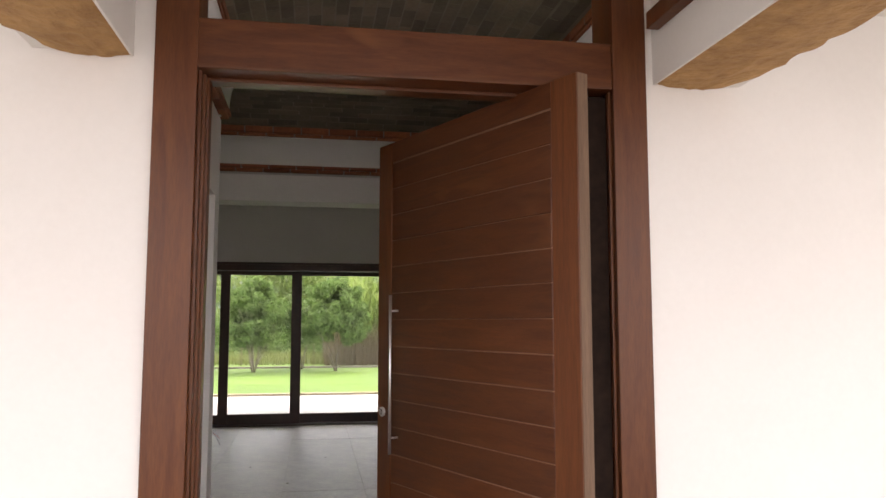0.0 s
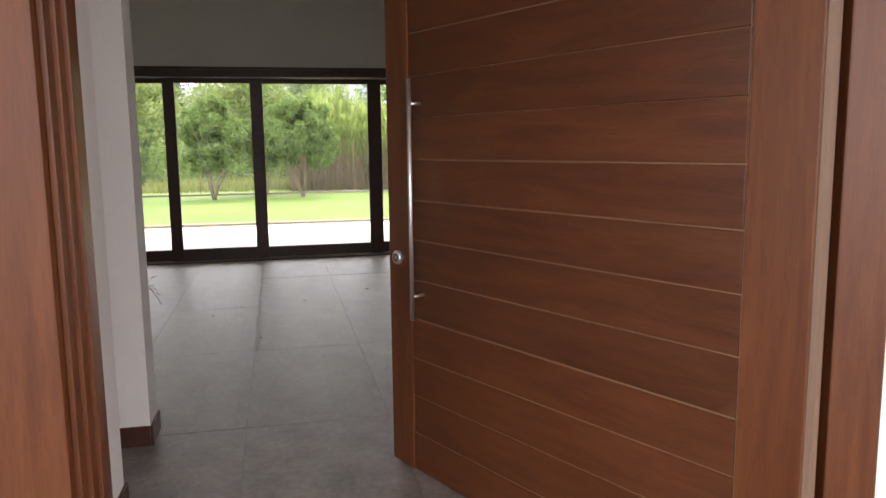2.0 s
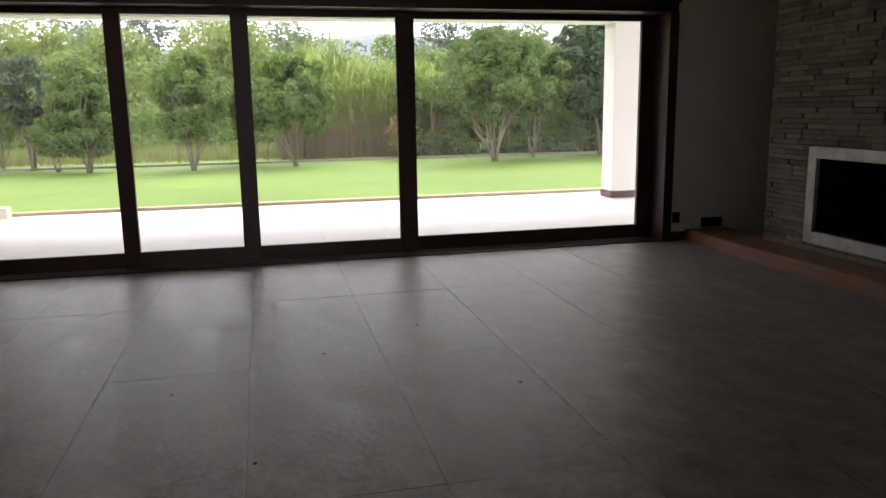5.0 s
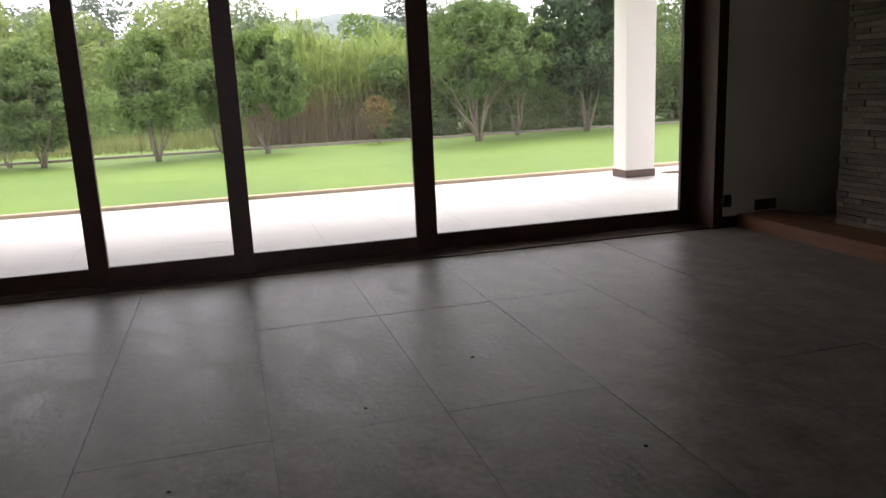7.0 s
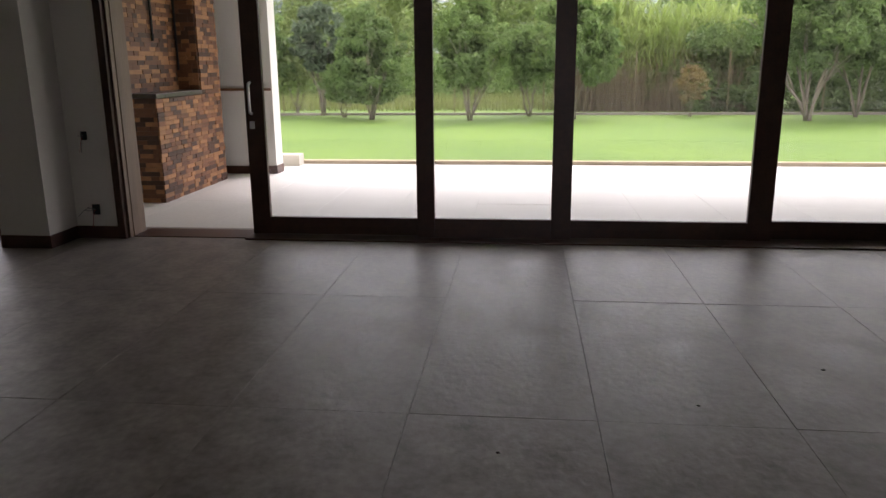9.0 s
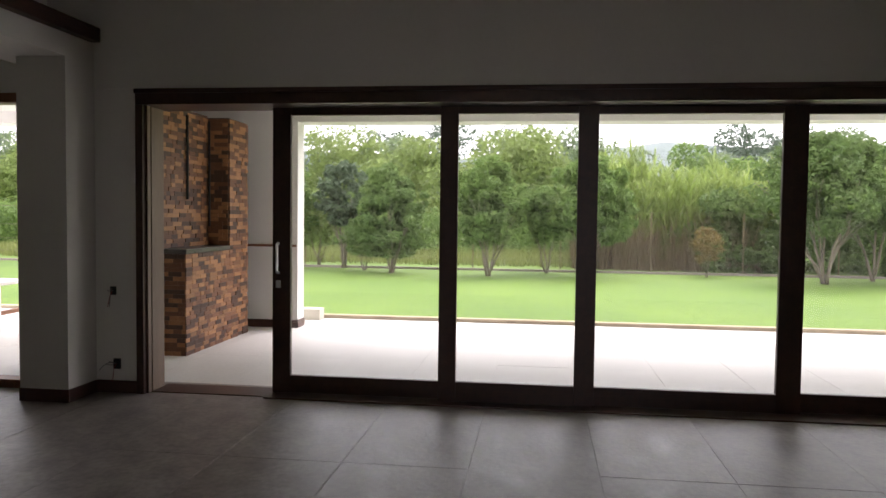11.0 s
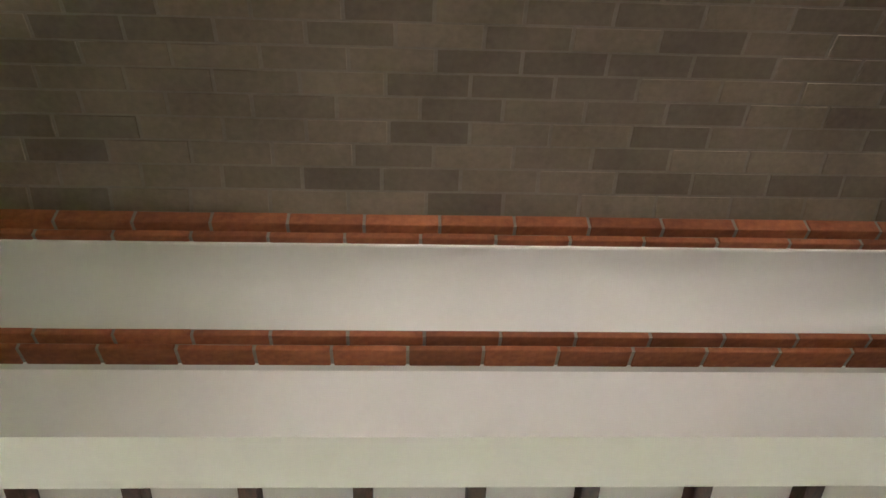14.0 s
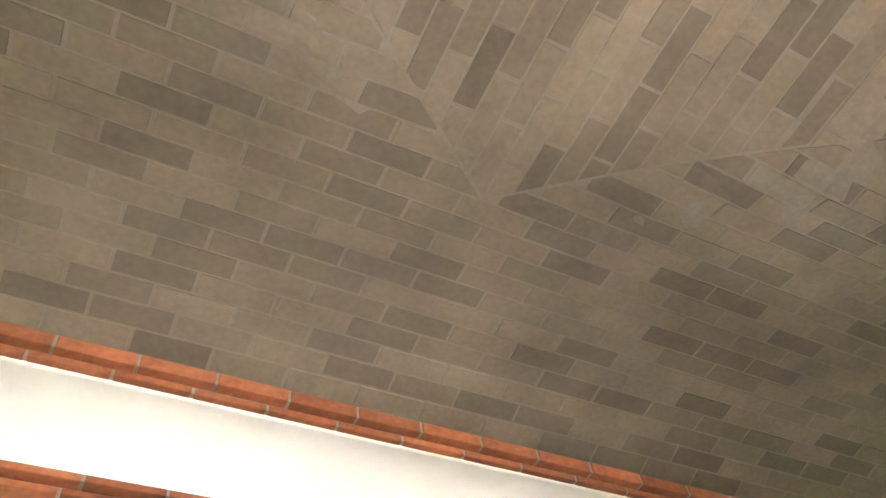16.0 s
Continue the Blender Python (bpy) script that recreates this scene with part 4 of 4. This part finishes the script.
def tree(x, y, height, spread, stems, material, count, label, clear=0.25, leaf=0.075, squash=0.8, lean=0.6, z0=-0.15, thick=0.05, kindname="tree", droop=0.3):
    t = empty(kindname, Matrix.Translation((x, y, z0)), label, "tree", "trees on the lawn")
    bm = bmesh.new()
    for k in range(stems):
        a = 2 * math.pi * (k + random.random() * 0.6) / stems
        out = spread * lean * random.uniform(0.45, 1.1)
        p = [Vector((random.uniform(-0.06, 0.06), random.uniform(-0.06, 0.06), -0.05))]
        for i in range(1, 7):
            f = i / 6
            p.append(Vector((math.cos(a) * out * f, math.sin(a) * out * f, height * 0.7 * f)) + Vector([random.uniform(-0.05, 0.05) for _ in range(3)]))
        tube(bm, p, [thick * (1.0 - 0.8 * i / 6) for i in range(7)], 6)
        for j in (2, 3, 4):
            b = a + random.uniform(-1.2, 1.2)
            q = [p[j], p[j] + Vector((math.cos(b) * spread * 0.22, math.sin(b) * spread * 0.22, height * 0.12)), p[j] + Vector((math.cos(b) * spread * 0.42, math.sin(b) * spread * 0.42, height * 0.2))]
            tube(bm, q, [thick * 0.45, thick * 0.3, thick * 0.12], 5)
    part("trunk", bm, BARK, t, "pale grey forked trunk", True)
    cs, rs = [], []
    mid, half = height * (1 + clear) / 2, height * (1 - clear) / 2
    for k in range(130):
        a, e = random.random() * 2 * math.pi, random.uniform(-0.95, 1.0)
        u = random.random() ** 0.33
        lump = 0.82 + 0.26 * noise.noise(Vector((math.cos(a) * 1.7 + x, math.sin(a) * 1.7, e * 1.8)))
        ring = math.sqrt(max(0.0, 1 - abs(e) ** (2.0 if e > 0 else 3.0)))
        cs.append((math.cos(a) * spread * ring * u * lump, math.sin(a) * spread * ring * u * lump, mid + half * e * (0.55 + 0.45 * u) * (0.86 + 0.16 * lump)))
        rs.append(random.uniform(0.11, 0.2) * spread)
    leaf_part("crown", t, material, cs, rs, count, leaf, squash, droop)
    return t


random.seed(11), np.random.seed(11)
tree(-4.47, 23.7, 2.95, 1.12, 7, LEAF_DEEP, 15000, "bushy dark green citrus tree on the lawn", 0.1, 0.06, lean=0.8, thick=0.03)
tree(-1.76, 23.4, 3.1, 1.2, 7, LEAF_MID, 15000, "bushy green citrus tree on the lawn", 0.24, 0.06, lean=0.8, thick=0.028)
tree(0.92, 23.7, 3.15, 1.3, 4, LEAF_MID, 14000, "round green tree with drooping leaves on the lawn", 0.3, 0.08, droop=0.7, lean=0.7, thick=0.028)
tree(6.65, 23.2, 3.75, 1.75, 8, LEAF_DEEP, 20000, "spreading tree with pale forked trunks on the lawn", 0.34, 0.065, thick=0.042, lean=0.8)
tree(8.3, 24.4, 3.6, 1.4, 3, LEAF_DEEP, 9000, "leafy tree behind the forked tree", 0.34, 0.08, thick=0.045)
tree(10.6, 24.4, 4.3, 2.0, 4, LEAF_DARK, 13000, "dark glossy leafy tree at the edge of the lawn", 0.25, 0.1)
tree(-8.6, 25.2, 3.1, 1.6, 5, LEAF_DEEP, 8000, "bushy dark green tree on the lawn", 0.15, 0.08)
tree(4.1, 24.6, 1.35, 0.5, 4, LEAF_RED, 900, "small shrub with reddish leaves", 0.3, 0.055, thick=0.015, kindname="shrub")
tree(-0.25, 24.8, 2.5, 0.95, 3, LEAF_MID, 7000, "green bush with thin bent stems behind the lawn trees", 0.36, 0.065, thick=0.03)
tree(-6.2, 25.2, 3.1, 0.95, 4, LEAF_DARKRED, 2600, "tree with greyish purple leaves", 0.4, 0.1)
tree(-5.4, 24.5, 1.5, 0.8, 4, LEAF_DEEP, 1800, "low straggling shrub beside the citrus tree", 0.3, 0.07, thick=0.02, kindname="shrub")
tree(-7.2, 26.0, 2.2, 0.9, 4, LEAF_LIGHT, 2600, "light yellowish green bush near the fence", 0.3, 0.08, thick=0.025, kindname="shrub")
tree(-14.0, 27.5, 4.4, 3.0, 5, LEAF_MID, 8000, "leafy green tree beyond the lawn", 0.2, 0.1)
tree(16.0, 28.0, 5.0, 3.2, 5, LEAF_DEEP, 8000, "dark leafy tree beyond the lawn", 0.15, 0.1)

# hedge, cane and woods behind the lawn
back = empty("hedge", Matrix.Identity(4), "dense mixed green hedge behind the lawn", "hedge", kind="stuff")
cs, rs = [], []
for k in range(420):
    x = random.uniform(4.6, 20)
    cs.append((x, random.uniform(26.2, 28.6), random.uniform(-0.1, 2.3 + 0.5 * noise.noise(Vector((x, 0, 0))))))
    rs.append(random.uniform(0.25, 0.5))
leaf_part("foliage", back, LEAF_DEEP, cs, rs, 60000, 0.075)
cs, rs = [], []
for k in range(260):
    x = random.uniform(-26, 3)
    cs.append((x, random.uniform(31, 37), random.uniform(-0.2, 1.9 + 1.2 * noise.noise(Vector((x * 0.3, 1, 0))))))
    rs.append(random.uniform(0.4, 0.9))
leaf_part("foliage", back, LEAF_MID, cs, rs, 36000, 0.1)


def blades(name, parent, material, x0, x1, y0, y1, count, h0, h1, width, base=-0.15, sway=0.35, start=0.0):
    vs, fs = [], []
    for k in range(count):
        x, y = random.uniform(x0, x1), random.uniform(y0, y1)
        h = h0 + (h1 - h0) * random.random() ** 1.3 * (0.75 + 0.5 * noise.noise(Vector((x * 1.1, y * 0.4, 5))))
        a = random.random() * 2 * math.pi
        dx, dy = math.cos(a), math.sin(a)
        z = base + h * start * random.uniform(0.4, 1.2)
        b = sway * h * random.uniform(0.3, 1.0) * (1 - start)
        i = len(vs)
        top = base + h
        vs += [(x - dy * width / 2, y + dx * width / 2, z), (x + dy * width / 2, y - dx * width / 2, z),
               (x + dx * b * 0.35 + dy * width / 2, y + dy * b * 0.35 - dx * width / 2, z + (top - z) * 0.6), (x + dx * b * 0.35 - dy * width / 2, y + dy * b * 0.35 + dx * width / 2, z + (top - z) * 0.6),
               (x + dx * b, y + dy * b, top - 0.12 * b)]
        fs += [(i, i + 1, i + 2), (i, i + 2, i + 3), (i + 3, i + 2, i + 4)]
    me = bpy.data.meshes.new(name)
    me.from_pydata(vs, [], fs)
    me.materials.append(material)
    ob = new(name, me)
    ob.parent = parent
    return ob


cane = empty("cane_thicket", Matrix.Identity(4), "tall pale green cane with dry brown stems", "cane", kind="stuff")
blades("stems", cane, STRAW, 0.6, 6.2, 26.6, 28.6, 3200, 0.9, 2.6, 0.016, sway=0.45)


def arching(name, parent, material, x0, x1, y0, y1, plants, h0, h1, per, length, width):
    """Cane plants: long leaves that rise from the stem and arch over."""
    vs, fs = [], []
    for k in range(plants):
        x, y = random.uniform(x0, x1), random.uniform(y0, y1)
        h = (h0 + (h1 - h0) * random.random()) * (0.85 + 0.4 * noise.noise(Vector((x * 0.9, y * 0.5, 5))))
        for j in range(per):
            a, z = random.random() * 2 * math.pi, h * random.uniform(0.45, 0.95)
            ln = length * random.uniform(0.6, 1.3)
            up, out = random.uniform(0.55, 0.95), random.uniform(0.25, 0.6)
            px, py, pz = x, y, z - 0.15
            i = len(vs)
            for q in range(5):
                f = q / 4
                w = width * (1 - f) * 0.5 + 0.003
                ox, oy = math.cos(a), math.sin(a)
                cx, cy, cz = px + ox * out * ln * f, py + oy * out * ln * f, pz + ln * (up * f - 0.75 * f ** 3 * random.uniform(0.7, 1.0))
                vs += [(cx - oy * w, cy + ox * w, cz), (cx + oy * w, cy - ox * w, cz)]
            fs += [(i + 2 * q, i + 2 * q + 1, i + 2 * q + 3, i + 2 * q + 2) for q in range(4)]
    me = bpy.data.meshes.new(name)
    me.from_pydata(vs, [], fs)
    me.materials.append(material)
    ob = new(name, me)
    ob.parent = parent
    return ob


arching("leaf_blades", cane, LEAF_CANE, 1.0, 7.0, 27.2, 29.6, 420, 2.2, 3.7, 12, 1.3, 0.05)
arching("leaf_blades", cane, LEAF_LIGHT, 1.0, 13.0, 29.0, 31.5, 420, 2.6, 4.0, 10, 1.4, 0.06)
arching("low_blades", cane, LEAF_MID, 3.2, 7.5, 26.9, 27.6, 160, 0.8, 1.7, 10, 0.7, 0.04)


def woods(label, material, y, x0, x1, base, low, high, n, count, size):
    t = empty("woods", Matrix.Identity(4), label, "trees", kind="stuff")
    cs, rs = [], []
    for k in range(n):
        x = x0 + (x1 - x0) * (k + random.random()) / n
        top = random.uniform(low, high) * (0.8 + 0.4 * noise.noise(Vector((x * 0.06, y, 0))))
        for i in range(7):
            cs.append((x + random.uniform(-1, 1) * top * 0.25, y + random.uniform(-2, 2), base + top * (0.12 + 0.13 * i)))
            rs.append(top * random.uniform(0.14, 0.24))
    leaf_part("foliage", t, material, cs, rs, count, size)


woods("mixed leafy trees behind the garden", LEAF_LIGHT, 44, -34, 2, -0.5, 5.8, 8.4, 22, 60000, 0.15)
woods("leafy trees behind the garden with haze painted into the leaves", LEAF_BACK, 52, -44, 54, -0.5, 6.4, 9.4, 36, 70000, 0.19)
woods("leafy trees behind the cane", LEAF_MID, 42, 6, 40, -0.5, 4.6, 6.8, 20, 40000, 0.15)
woods("distant woods with haze painted into the leaves", LEAF_HAZE, 95, -90, 100, -1.0, 12.0, 17.0, 44, 50000, 0.38)
hill = bmesh.new()
hv = []
for i in range(61):
    x = -300 + 10 * i
    z = 22 + 9 * noise.noise(Vector((x * 0.011, 0, 3))) + 2.5 * noise.noise(Vector((x * 0.06, 0, 7)))
    hv.append([hill.verts.new((x, 150, -1)), hill.verts.new((x, 200, z * 0.75)), hill.verts.new((x, 260, z)), hill.verts.new((x, 300, -1))])
for a, b in zip(hv, hv[1:]):
    for k in range(3):
        hill.faces.new((a[k], b[k], b[k + 1], a[k + 1]))
# the hill's grey-green colour carries its distance haze
structure("backdrop", hill, surf("haze_tinted_hill", (0.14, 0.18, 0.17), (0.2, 0.24, 0.22), 0.15, 0.95, 0.8, 1.0, height=2.0), "wooded hill in the distance with haze painted into its colour", "hill", True)
field = empty("tall_grass", Matrix.Identity(4), "tall yellowish green grass beyond the fence", "grass", kind="stuff")
blades("blades", field, leaf_material("dry_grass", (0.16, 0.19, 0.06), (0.3, 0.33, 0.12), 0.4, 0.12), -22, 2.5, 27.2, 34.0, 16000, 0.2, 0.55, 0.03, sway=0.3)
# wire fence
fence = empty("fence", Matrix.Identity(4), "thin wire fence on wooden posts behind the lawn", "fence")
for k in range(14):
    x = -18 + 2.6 * k
    part("post", tube(bmesh.new(), [(x, 25.9, -0.2), (x, 25.9, 1.6)], 0.018, 6), STRAW, fence)
for z in (0.15, 0.55, 1.0, 1.6):
    part("wire", tube(bmesh.new(), [(-18, 25.9, z), (15.8, 25.9, z)], 0.006, 4), BARK, fence)
structure("low_kerb", boxes((-30, 30, 25.3, 25.42, -0.3, -0.085)), MORTAR, "low dark edging behind the lawn", "kerb")
# grass blades
grass = empty("grass", Matrix.Identity(4), "short mown grass of the lawn", "grass", kind="stuff")
GRASS = leaf_material("grass_blades", (0.075, 0.14, 0.016), (0.14, 0.22, 0.034), 0.5, 0.06)
blades("blades", grass, GRASS, -9, 12, 13.80, 18.5, 30000, 0.004, 0.009, 0.012, base=-0.152, sway=0.5)

# ---- low table on the terrace outside the far room ----
table = empty("low_table", Matrix.Translation((-7.55, 11.8, 0.0)), "plain pale grey low table standing on the terrace", "table")
part("tabletop", boxes((-0.8, 0.8, -0.3, 0.3, 0.56, 0.60), bevel=0.006), PLASTER, table)
for sx in (-1, 1):
    for sy in (-1, 1):
        part("leg", boxes((sx * 0.74 - 0.035, sx * 0.74 + 0.035, sy * 0.24 - 0.035, sy * 0.24 + 0.035, 0.0, 0.56), bevel=0.004), PLASTER, table)
    part("stretcher", boxes((sx * 0.74 - 0.02, sx * 0.74 + 0.02, -0.205, 0.205, 0.2, 0.25), bevel=0.003), HEARTHWOOD, table, "brown wooden stretcher")

GRATE = surf("rusty_grate", (0.08, 0.05, 0.035), (0.16, 0.1, 0.07), 12, 0.8, 0.2)
grate = empty("drain_grate", pose(6.3, 12.9, 0.0), "narrow rusty drain grate in the terrace", "grate")
part("frame", boxes((-0.3, 0.3, -0.1, -0.08, -0.004, 0.01), (-0.3, 0.3, 0.08, 0.1, -0.004, 0.01)), GRATE, grate)
for k in range(12):
    part("bar", boxes((-0.29 + 0.05 * k, -0.275 + 0.05 * k, -0.079, 0.079, -0.004, 0.008)), GRATE, grate)
CRUMB = surf("dark_crumb", (0.02, 0.016, 0.012), (0.05, 0.04, 0.03), 30, 0.9, 0.2)
for x, y, s in ((-0.035, 5.02, 0.009), (0.99, 6.77, 0.009), (-0.45, 5.9, 0.007), (0.35, 6.35, 0.007), (1.3, 5.6, 0.008)):
    bm = bmesh.new()
    bmesh.ops.create_icosphere(bm, subdivisions=1, radius=s)
    for v in bm.verts:
        v.co = Vector((v.co.x * 1.3, v.co.y, max(v.co.z * 0.5, -s * 0.3) + s * 0.3)) * (1 + 0.3 * noise.noise(v.co * 200))
    ob = tagged(solid("crumb", bm, CRUMB, "tiny dark crumb of dirt on the floor", "dirt"), group="crumbs on the floor")
    ob.location = (x, y, 0.0)


# ---- floor tiles, one by one ----
random.seed(5)
TW, TL = 0.7475, 1.522


def tiles(parent_label, name, x0, x1, y0, y1, z, material, cut=None):
    floor_ob = bpy.data.objects[parent_label]
    cache = {}
    i0, i1 = math.floor((x0 + 0.07) / TW), math.ceil((x1 + 0.07) / TW)
    j0, j1 = math.floor((y0 - 6.18) / TL), math.ceil((y1 - 6.18) / TL)
    for i in range(i0, i1):
        for j in range(j0, j1):
            a, b = max(-0.07 + TW * i, x0), min(-0.07 + TW * (i + 1), x1)
            c, d = max(6.18 + TL * j, y0), min(6.18 + TL * (j + 1), y1)
            if b - a < 0.03 or d - c < 0.03:
                continue
            key = (round(b - a, 3), round(d - c, 3))
            if key not in cache:
                bm = boxes((0.0007, b - a - 0.0007, 0.0007, d - c - 0.0007, -0.011, 0.0))
                bmesh.ops.bevel(bm, geom=[e for e in bm.edges if all(v.co.z > -0.001 for v in e.verts)], offset=0.001, segments=1, affect="EDGES")
                cache[key] = mesh_of(name, bm, material)
            ob = new(name, cache[key])
            ob.parent = floor_ob
            ob.location = (a, c, z + random.uniform(-0.001, 0.001))


tiles("floor", "tile", -8.99, 6.2, DOOR_Y - 0.09, OUT_Y + 0.05, 0.0, TILE)
tiles("terrace", "tile", -8.9, 11.9, OUT_Y + 0.05, 13.62, -0.001, TERRACE)
